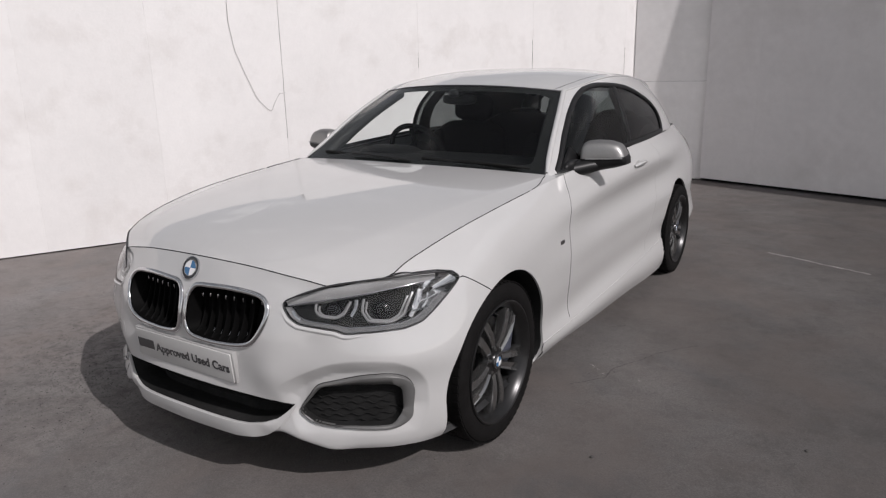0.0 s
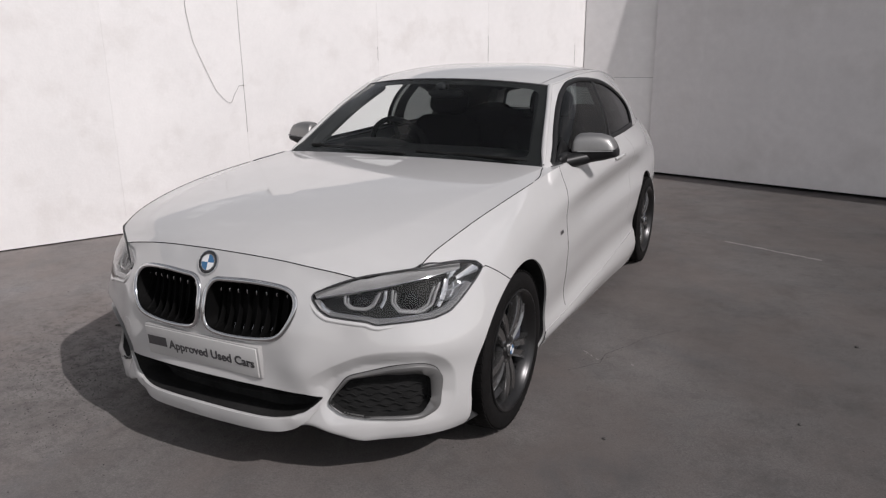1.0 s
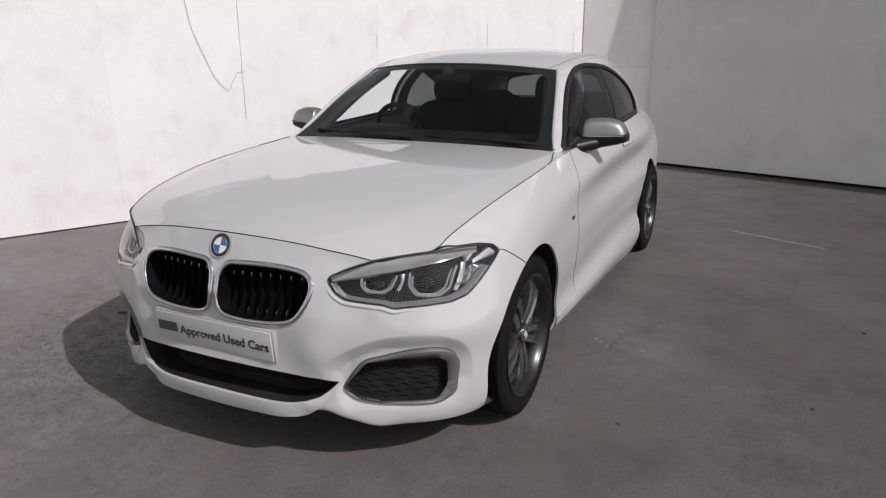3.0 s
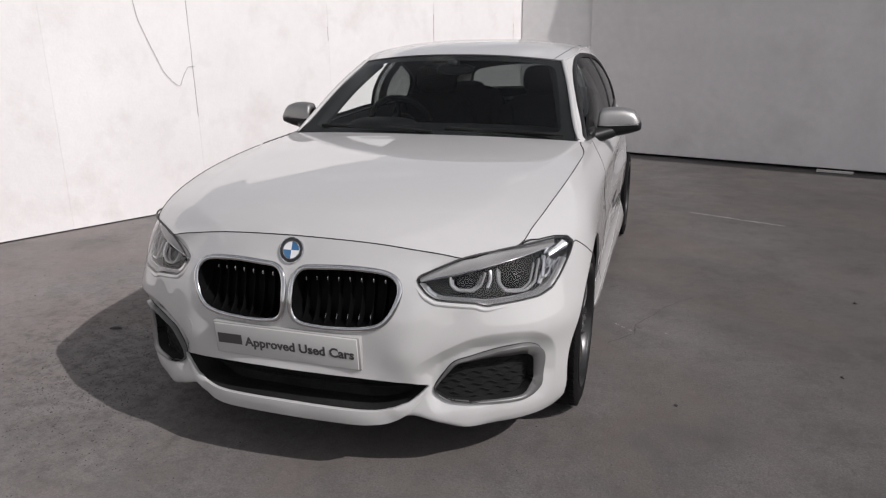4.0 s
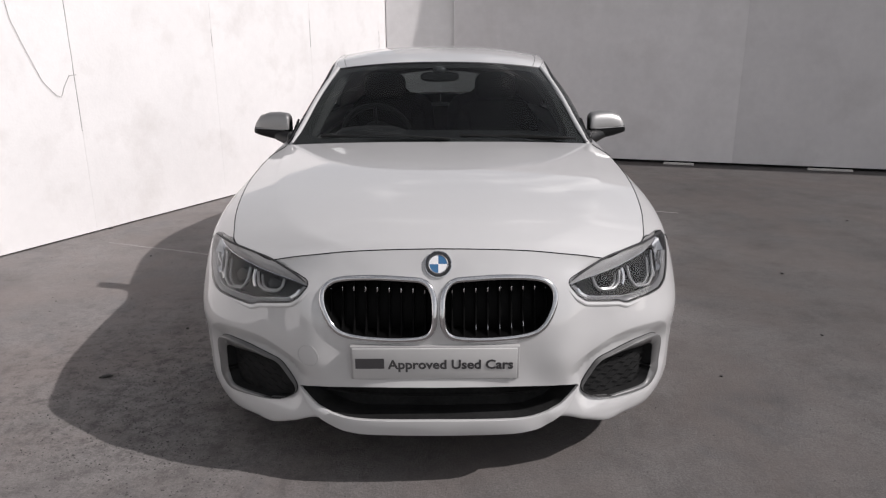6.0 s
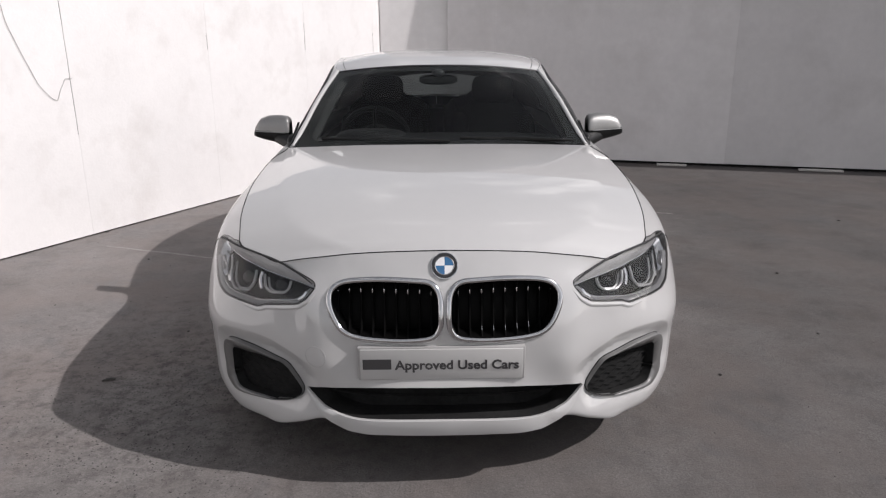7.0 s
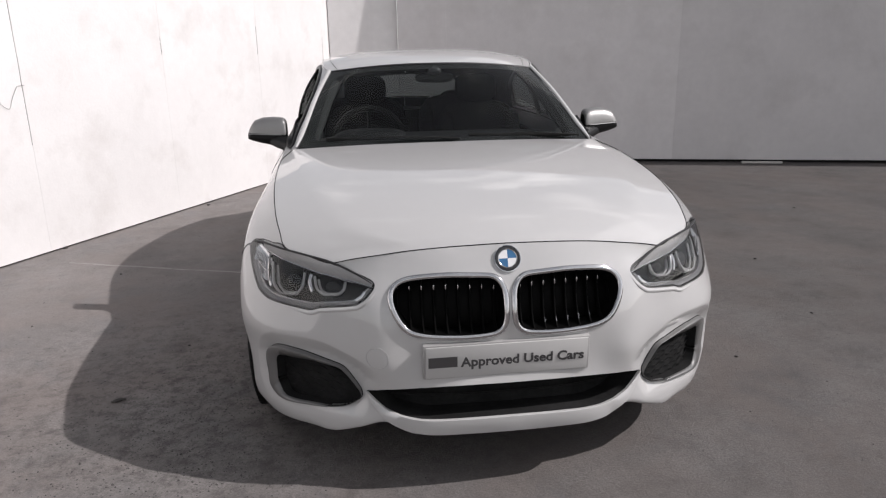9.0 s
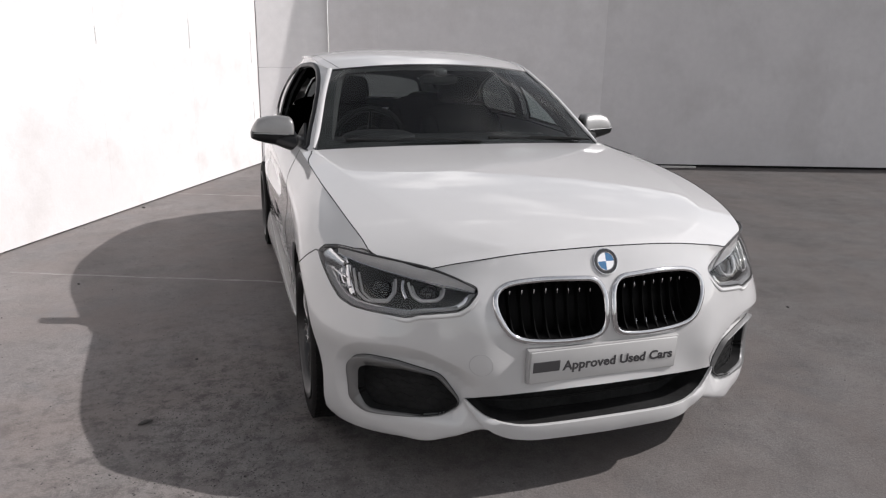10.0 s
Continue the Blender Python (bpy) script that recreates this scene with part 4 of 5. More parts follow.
# windscreen with its dark printed border
W, H = SCREEN.size
FRIT = rounded([(.105, -.02), (.090, H - .055), (W - .075, H - .045), (W - .045, H - .10), (W - .045, -.02)], .05, 5)
FRIT = resample(FRIT, .03)
cuv, ctri = mesh_net(SCREEN, [FRIT], [], .035)
clear = inside(cuv[ctri].mean(1), FRIT)
g = skin("windscreen", SCREEN, cuv, ctri, GLASS, car, "raked windscreen reflecting clouds", sides=BOTH)
skin("windscreen_border", SCREEN, cuv, ctri[~clear], VOID, car, "black printed border inside the windscreen", sides=BOTH, push=-.005)
top_seal = np.stack([np.full(40, W), np.linspace(0, H, 40)], 1)
beads("screen_seal", SCREEN, top_seal, .006, BLACK, car, sides=BOTH, closed=False, flat=.6)
cowl = resample(np.array([(-.745, .665, .895), (-.5, .645, .918), (0, .628, .930), (.5, .645, .918), (.745, .665, .895)]), .04, False)
part("cowl", tube(cowl, .028, 8, flat=.6), BLACK, car, "black cowl panel below the windscreen")

# tailgate
TW, TH = TAIL.size
REARGLASS = resample(rounded([(-.02, TH * .22), (TW * .86, TH * .22), (TW * .87, TH * .84), (-.02, TH * .90)], .05, 4), .03)
tuv, ttri = mesh_net(TAIL, [REARGLASS], [], .04)
rear = inside(tuv[ttri].mean(1), REARGLASS)
skin("tailgate", TAIL, tuv, ttri[~rear], PAINT, car, sides=BOTH)
skin("tailgate_lining", TAIL, tuv, ttri[~rear & (tuv[ttri].mean(1)[:, 0] < TW * .90)], LINER, car, sides=BOTH, push=-.03, flip=True)
column = np.linspace(0, 1, 24)
for s in BOTH:
    rear_edge = [net.at(np.stack([np.full(24, net.size[0]), column * net.size[1]], 1)) for net in (SIDE, TAIL)]
    link_mesh("rear_pillar_corner", [v * (s, 1, 1) for r in rear_edge for v in r], [(i, i + 1, 25 + i, 24 + i) for i in range(23)], PAINT, car)
g = skin("rear_window", TAIL, tuv, ttri[rear], PRIVACY, car, "dark tinted rear window", sides=BOTH, push=-.004)

# ---- grilles ----
for s in BOTH:
    grille = thing("grille", "", "")
    grille.parent = car
    tagged(grille, "black slatted grille in a chrome frame")
    beads("chrome_frame", LOWER, GRILLE, .0092, CHROME, grille, "chrome frame", sides=(s,), push=.002, flat=.75, round_sides=12)
    lip("grille_wall", LOWER, GRILLE, .075, SLAT, grille, sides=(s,), narrow=.06)
    used = tris[in_grille]
    skin("grille_back", LOWER, uv, used, SLAT, grille, sides=(s,), push=-.072)
    loop = LOWER.at(GRILLE)
    for k in range(9):
        x = .042 + .0375 * k
        zs = [p for a, b in zip(loop, np.roll(loop, -1, 0)) if (a[0] - x) * (b[0] - x) <= 0 and a[0] != b[0] for p in [a[2] + (b[2] - a[2]) * (x - a[0]) / (b[0] - a[0])]]
        if len(zs) < 2:
            continue
        lo, hi = min(zs), max(zs)
        spine = LOWER.at(xz([(x, lo + (hi - lo) * w) for w in np.linspace(.0, 1, 9)]))
        bm = bmesh.new()
        rows = []
        for i, p in enumerate(spine):
            w = i / 8
            front = p[1] + .016 + .044 * math.sin(math.pi * w) ** .55
            rows.append([bm.verts.new((s * (x + dx), front + dy, p[2])) for dx, dy in ((-.0035, .04), (-.0035, .006), (-.0013, .0), (.0013, .0), (.0035, .006), (.0035, .04))])
        for a, b in zip(rows, rows[1:]):
            for i in range(5):
                bm.faces.new((a[i], a[i + 1], b[i + 1], b[i]))
        slat = part("slat", bm, SLAT, grille, angle=50)
        # a chrome bead models the glint on the slat's upper curve
        tip = [(s * x, p[1] + .008 + .044 * math.sin(math.pi * w) ** .55, p[2]) for w, p in ((w, LOWER.at(xz([(x, lo + (hi - lo) * w)]))[0]) for w in (.71, .75, .79))]
        part("slat_tip", tube(tip, [.0012, .0033, .0012], 8), CHROME, slat, "chrome bead standing for a glint on the slat")
        # smaller beads for the lower glints, on the sunlit side only
        if s > 0 and 1 < k < 7:
            foot = [(s * x, p[1] + .010 + .044 * math.sin(math.pi * w) ** .55, p[2]) for w, p in ((w, LOWER.at(xz([(x, lo + (hi - lo) * w)]))[0]) for w in (.10, .14, .18))]
            part("slat_tip", tube(foot, [.0006, .0012, .0004], 8), CHROME, slat, "chrome bead standing for a glint on the slat")

# ---- lower intake, lamp surrounds ----
intake = thing("lower_intake", "", "")
intake.parent = car
tagged(intake, "wide black lower air intake")
skin("intake_back", LOWER, uv, tris[in_intake], VOID, intake, sides=BOTH, push=-.11)
part("intake_box", boxed((1.02, .02, .22), Matrix.Translation((0, -.555, .31)), .004), VOID, intake)
edge_low = resample(INTAKE_LOW, .015, False)
edge_top = resample(INTAKE_TOP, .015, False)
lip("intake_roof", LOWER, edge_top, .13, BLACK, intake, sides=BOTH, closed=False)
low_p, low_n = LOWER.at(edge_low), LOWER.normal(edge_low)
m = len(edge_low)
for s in BOTH:
    link_mesh("intake_floor", [v * (s, 1, 1) for r in (low_p - low_n * .006, low_p - low_n * .15) for v in r], [(i, i + 1, m + i + 1, m + i) for i in range(m - 1)], VOID, intake)
for z in (.295, .325):
    bar = LOWER.at(xz([(x, z) for x in np.linspace(0, .38 if z < .30 else .41, 12)]))
    pts = [(-p[0], p[1] + .085, p[2]) for p in bar[:0:-1]] + [(p[0], p[1] + .085, p[2]) for p in bar]
    part("intake_bar", tube(pts, .0035, 6), VOID, intake)

# the white blade that carries the lower edge of the intake and sweeps up at its ends
upper = resample(INTAKE_LOW[::-1], .012, False)
lower = resample(xz([(0, .206), (.10, .205), (.20, .204), (.29, .207), (.35, .218), (.398, .245), (.432, .287), (.456, .330)]), .012, False)
lower = np.stack([np.interp(np.linspace(0, 1, len(upper)), np.linspace(0, 1, len(lower)), lower[:, k]) for k in (0, 1)], 1)
pu, nu, pl, nl = LOWER.at(upper), LOWER.normal(upper), LOWER.at(lower), LOWER.normal(lower)
swell = np.sin(np.linspace(.5, 1, len(upper)) * math.pi)[:, None] ** .35
rows = [pu - nu * .006, pu + nu * .004, pu + nu * .007 * swell + (pl - pu) * .03, (pu + pl) / 2 + nu * .013 * swell, pl + nl * .010 * swell + (pu - pl) * .03, pl + nl * .006 * swell, pl - nl * .03]
m = len(upper)
bm = bmesh.new()
for s in BOTH:
    grid = [[bm.verts.new(v * (s, 1, 1)) for v in r] for r in rows]
    for a, b in zip(grid, grid[1:]):
        for i in range(m - 1):
            bm.faces.new((a[i], a[i + 1], b[i + 1], b[i]))
bmesh.ops.remove_doubles(bm, verts=bm.verts, dist=.0004)
part("bumper_blade", bm, PAINT, car, "white blade below the lower intake", angle=32)

for s in BOTH:
    fog = thing("side_intake", "", "")
    fog.parent = car
    tagged(fog, "black honeycomb side intake framed in satin grey")
    # satin frame between the outer outline and the hole
    po, pi_ = sunk(FOG), sunk(FOG_HOLE)
    no = LOWER.normal(FOG)
    near = [int(np.argmin(((FOG_HOLE - q) ** 2).sum(1))) for q in FOG]
    hole = np.array([pi_[i] for i in near])
    rows = [po - no * .024, po + no * .002, po * .93 + hole * .07 + no * .004, hole - no * .010, hole - no * .013]
    m = len(po)
    vs = [v * (s, 1, 1) for r in rows for v in r]
    fs = [(r * m + i, r * m + (i + 1) % m, (r + 1) * m + (i + 1) % m, (r + 1) * m + i) for r in range(4) for i in range(m)]
    link_mesh("satin_frame", vs, fs, SATIN, fog, "satin grey frame")
    vs = [v * (s, 1, 1) for r in (hole - no * .012, hole - no * .045) for v in r]
    link_mesh("intake_wall", vs, [(i, (i + 1) % m, m + (i + 1) % m, m + i) for i in range(m)], VOID, fog)
    part("frame_gap", tube((sunk(FOG) - no * recess(FOG)[:, None] * .7) * (s, 1, 1), .0022, 6, True), VOID, fog)
    skin("intake_back", LOWER, uv, tris[in_fog], VOID, fog, sides=(s,), push=-.052)
    # staggered honeycomb ribs
    for r in range(7):
        z = .262 + .0215 * r
        row = []
        for x in np.arange(.475, .765, .006):
            zz = z + .0045 * math.cos((x * 2 * math.pi / .046) + math.pi * (r % 2))
            row.append((x, zz))
        q = xz(row)
        ok = inside(q, FOG_HOLE)
        p, nn = LOWER.at(q[ok]), LOWER.normal(q[ok])
        if len(p) > 4:
            part("mesh_rib", tube((p - nn * .047) * (s, 1, 1), .0013, 6, flat=1.3, up=nn * (s, 1, 1)), VOID, fog)

# ---- headlamps ----
lamp_tris = tris[in_lamp]
top_edge = np.vstack([xz([(.416, .684), (.471, .704)]), [(U_LAMP, TOP), (lamp_top[1][0], TOP)], xz([(.735, .7535), (.780, .749)])])
brow_edge = xz([(.424, .671), (.484, .684), (.560, .696), (.629, .705), (.70, .715), (.75, .723), (.79, .730)])
LAMP_IN = resample(np.clip(LAMP, 0, [BACK, TOP]), .010)


for s in BOTH:
    lamp = thing("headlamp", "", "")
    lamp.parent = car
    tagged(lamp, "clear-lensed headlamp with two angular rings")
    g = skin("lens", LOWER, uv, lamp_tris, LENS, lamp, sides=(s,), push=.001)
    g.visible_shadow = False
    used, back = np.unique(lamp_tris, return_inverse=True)
    deep = (LOWER.at(uv[used]) + (-.030, .068, -.004)) * (s, 1, 1)
    link_mesh("housing", deep, back.reshape(-1, 3), VOID, lamp, smooth=False)
    lip("housing_wall", LOWER, LAMP_IN, .062, BLACK, lamp, sides=(s,), narrow=.04)
    beads("lamp_seal", LOWER, LAMP_IN, .0034, BLACK, lamp, sides=(s,), push=-.002, flat=.6)
    # brow: the pale blade under the upper edge
    m = 40
    q = resample(top_edge, .001, False)
    low = resample(brow_edge, .001, False)
    q, low = (np.stack([np.interp(np.linspace(0, 1, m), np.linspace(0, 1, len(e)), e[:, k]) for k in (0, 1)], 1) for e in (q, low))
    nq = LOWER.normal(low)
    pa, pb, pc = LOWER.at(q) - nq * .004 - (0, 0, .001), LOWER.at(low) - nq * .016, LOWER.at(low) - nq * .052 + (0, 0, .006)
    vs = [v * (s, 1, 1) for r in (pa, pb, pc) for v in r]
    fs = [(r * m + i, r * m + i + 1, (r + 1) * m + i + 1, (r + 1) * m + i) for r in range(2) for i in range(m - 1)]
    part("brow_edge", tube((pb + nq * .001) * (s, 1, 1), .0018, 6), CHROME, lamp, "thin bright brow edge")
    link_mesh("brow", vs, fs, LAMPGREY, lamp, "pale grey brow blade")
    rings = ([(.505, .686), (.513, .657), (.533, .640), (.583, .635), (.603, .650), (.609, .692)], [(.641, .697), (.650, .654), (.672, .624), (.733, .614), (.757, .634), (.758, .704)])
    for corners, (cx, cz) in zip(rings, ((.560, .664), (.702, .662))):
        path = xz(resample(rounded(corners, .007, 3)[2:-2], .006, False))
        for depth, r, mat in ((.022, .0046, RING), (.034, .0040, RING)):
            p, nn = LOWER.at(path), LOWER.normal(path)
            shrink = p.mean(0) + (p - p.mean(0)) * (1 if depth < .03 else .86)
            part("daylight_ring", tube((shrink - nn * depth) * (s, 1, 1), r, 8), mat, lamp, "frosted angular ring")
        spot = xz([(cx, cz)])
        c0, n0 = LOWER.at(spot)[0], LOWER.normal(spot)[0]
        n0 = n0 * (s, 1, 1)
        axis = Vector((n0[0] * .5, -1, 0)).normalized()
        at = Vector(c0 * (s, 1, 1)) - Vector(n0) * .062
        bm = bmesh.new()
        bmesh.ops.create_uvsphere(bm, u_segments=24, v_segments=14, radius=.033, matrix=Matrix.Translation(at) @ axis.to_track_quat("Z", "Y").to_matrix().to_4x4() @ Matrix.Diagonal((1, 1, .7, 1)))
        part("projector", bm, BALL, lamp, "dark projector lens")
    # bright upright reflectors beside the rings
    for x, lo, hi, r in ((.622, .640, .694, .006), (.772, .622, .706, .010), (.791, .640, .692, .004)):
        q = xz([(x + .006 * math.sin(k / 6 * math.pi), lo + (hi - lo) * k / 6) for k in range(7)])
        part("reflector_fin", tube((LOWER.at(q) - LOWER.normal(q) * .026) * (s, 1, 1), r, 8, flat=.5, up=LOWER.normal(q) * (s, 1, 1)), CHROME, lamp, "bright reflector fin")
    # pale band along the lower edge, deepest at its upper side
    rim_low = [(.826, .676), (.810, .634), (.793, .607), (.760, .594), (.70, .593), (.652, .591), (.620, .588), (.604, .593), (.588, .601), (.512, .611), (.474, .618), (.446, .637), (.420, .666)]
    rim_top = [(.812, .690), (.799, .650), (.781, .624), (.752, .613), (.70, .612), (.652, .611), (.620, .610), (.604, .612), (.588, .616), (.516, .624), (.486, .631), (.463, .648), (.442, .668)]
    q, low = (resample(xz(e), .001, False) for e in (rim_top, rim_low))
    q, low = (np.stack([np.interp(np.linspace(0, 1, 60), np.linspace(0, 1, len(e)), e[:, k]) for k in (0, 1)], 1) for e in (q, low))
    q = low + (q - low) * .72
    nl, nq = LOWER.normal(low), LOWER.normal(q)
    rows = [LOWER.at(low) - nl * .006, (LOWER.at(low) + LOWER.at(q)) / 2 - nl * .010, LOWER.at(q) - nq * .018, LOWER.at(q) - nq * .030]
    link_mesh("lower_rim", [v * (s, 1, 1) for r in rows for v in r], [(r * 60 + i, r * 60 + i + 1, (r + 1) * 60 + i + 1, (r + 1) * 60 + i) for r in range(3) for i in range(59)], LAMPRIM, lamp, "grey translucent lower rim")
    part("rim_line", tube((LOWER.at(q) - nq * .016) * (s, 1, 1), .0014, 6), CHROME, lamp, "thin bright line")
    # bumper edge turned out under the lamp
    q = resample(xz([(.680, .579), (.650, .577), (.618, .574), (.600, .579), (.585, .587), (.51, .597), (.466, .605), (.434, .627), (.404, .661)]), .012, False)
    p, nn = LOWER.at(q), LOWER.normal(q)
    part("lamp_ledge", tube((p - nn * .001) * (s, 1, 1), [.001 + .0055 * min(1, 5 * w, 5 * (1 - w)) for w in np.linspace(0, 1, len(p))], 8, flat=.9, up=nn * (s, 1, 1)), PAINT, car)
    # bright bar in the inner corner, straight seal along the top, outer indicator
    q = resample(xz([(.445, .656), (.455, .641), (.474, .627)]), .006, False)
    p, nn = LOWER.at(q), LOWER.normal(q)
    part("corner_light", tube((p - nn * .010) * (s, 1, 1), .0058, 8, flat=.5, up=nn * (s, 1, 1)), REFLECTOR, lamp, "bright corner reflector")
    seal = [(.420, -.634, .683), (.443, -.616, .696), (.478, -.590, .711), (.541, -.543, .7305), (.600, -.500, .7395), (.660, -.454, .7465), (.709, -.412, .7505), (.757, -.348, .7515), (.797, -.278, .7445), (.820, -.225, .728)]
    seal = cardinal(np.arange(10), np.linspace(0, 9, 60)) @ np.array(seal)
    part("top_seal", tube(seal * (s, 1, 1), [.0015 + .0022 * min(1, 6 * w, 6 * (1 - w)) for w in np.linspace(0, 1, 60)], 8), BLACK, lamp, "dark rubber seal")
    q = resample(rounded(np.array([(.772, .640), (.806, .648), (.824, .706), (.813, .732), (.784, .742), (.768, .722)]), .010, 3), .006)
    centre, rows = q.mean(0), []
    for w in (1, .96, .8, .6, .4, .2, .02):
        ring = xz(centre + (q - centre) * w * np.where(q > centre, (1.55, 1.30), (1.14, 1.10)))
        deep = .014 + .034 * (1 - w ** 2.2) * (1 if w < .97 else 0)
        rows.append((LOWER.at(ring) - LOWER.normal(ring) * deep + np.array((-.012, .010, 0)) * (1 - w)) * (s, 1, 1))
    m = len(q)
    link_mesh("indicator", [v for r in rows for v in r], [(r * m + i, r * m + (i + 1) % m, (r + 1) * m + (i + 1) % m, (r + 1) * m + i) for r in range(6) for i in range(m)], REFLECTOR, lamp, "bright dished indicator reflector")
    q = xz([(.779, .668), (.795, .672), (.815, .684)])
    part("indicator_rib", tube((LOWER.at(q) - LOWER.normal(q) * .018) * (s, 1, 1), .0025, 6), CHROME, lamp, "bright rib")

# ---- badge, plate, cover of the towing eye ----
def badge(parent, m, r):
    b = thing("badge", "", "")
    b.parent = parent
    tagged(b, "round badge in blue and white quarters")
    b.matrix_local = m
    part("rim", lathe([(r * .72, .0), (r * .72, .0035), (r * .77, .0045), (r * .92, .0045), (r, .002), (r, -.004)], 40), GLOSS, b, "gloss black rim")
    part("chrome_line", lathe([(r * .97, .0036), (r * 1.03, .003), (r * 1.03, -.004)], 40), CHROME, b)
    part("chrome_line", lathe([(r * .67, .0038), (r * .71, .0046), (r * .74, .0038)], 40), CHROME, b)
    for k in range(4):
        bm = bmesh.new()
        c = bm.verts.new((.0036, 0, 0))
        ring = [bm.verts.new((.003, r * .69 * math.cos(a), r * .69 * math.sin(a))) for a in np.linspace(k * math.pi / 2, (k + 1) * math.pi / 2, 10)]
        for a, d in zip(ring, ring[1:]):
            bm.faces.new((c, a, d))
        part("quarter", bm, WHITE if k % 2 else BLUE, b)
    return b


def facing(place, normal):
    return Matrix.Translation(place) @ Vector(normal).to_track_quat("X", "Z").to_matrix().to_4x4()


spot = xz([(0.0005, .745)])
badge(car, facing(LOWER.at(spot)[0] * (0, 1, 1) + LOWER.normal(spot)[0] * .003 * np.array((0, 1, 1)), LOWER.normal(spot)[0] * (0, 1, 1)), .041)
ring = xz([(.414 + .0335 * math.cos(a), .455 + .0335 * math.sin(a)) for a in np.linspace(0, 2 * math.pi, 40, endpoint=False)])
beads("towing_cover_gap", LOWER, ring, .0009, PLATEEDGE, car, "fine ring round the towing eye cover", sides=(-1,))

plate = thing("number_plate", "", "")
plate.parent = car
tagged(plate, "flat grey dealer plate with dark lettering")
tilt = pose(-.012, -.722, .4435, 4.5, 0, 0)
plate.matrix_local = tilt
part("plate_surround", boxed((.528, .022, .116), Matrix.Translation((0, .013, 0)), .004), PLATEEDGE, plate)
part("plate_face", boxed((.512, .006, .106), Matrix.Translation((0, 0, 0)), .002), PLATE, plate, "pale grey reflective face")


def lettering(text, width, at, mat, parent):
    cu = bpy.data.curves.new("words", "FONT")
    cu.body, cu.size, cu.extrude, cu.resolution_u = text, .05, .0006, 3
    cu.offset = .0014
    ob = bpy.data.objects.new("words", cu)
    scene.collection.objects.link(ob)
    bpy.context.view_layer.update()
    me = bpy.data.meshes.new_from_object(ob.evaluated_get(bpy.context.evaluated_depsgraph_get()))
    bpy.data.objects.remove(ob)
    xs = [v.co.x for v in me.vertices]
    k = width / (max(xs) - min(xs))
    me.transform(Matrix.Translation(at) @ Matrix.Rotation(radians(90), 4, "X") @ Matrix.Diagonal((k, k * .98, 1, 1)) @ Matrix.Translation((-min(xs), 0, 0)))
    me.materials.clear()
    me.materials.append(mat)
    out = new("lettering", me)
    out.parent = parent
    return out


lettering("Approved Used Cars", .392, (-.148, -.0036, -.017), INK, plate)
part("brand_bar", boxed((.090, .0012, .036), Matrix.Translation((-.203, -.0036, .0015)), .0004, 1), INK, plate, "dark bar")

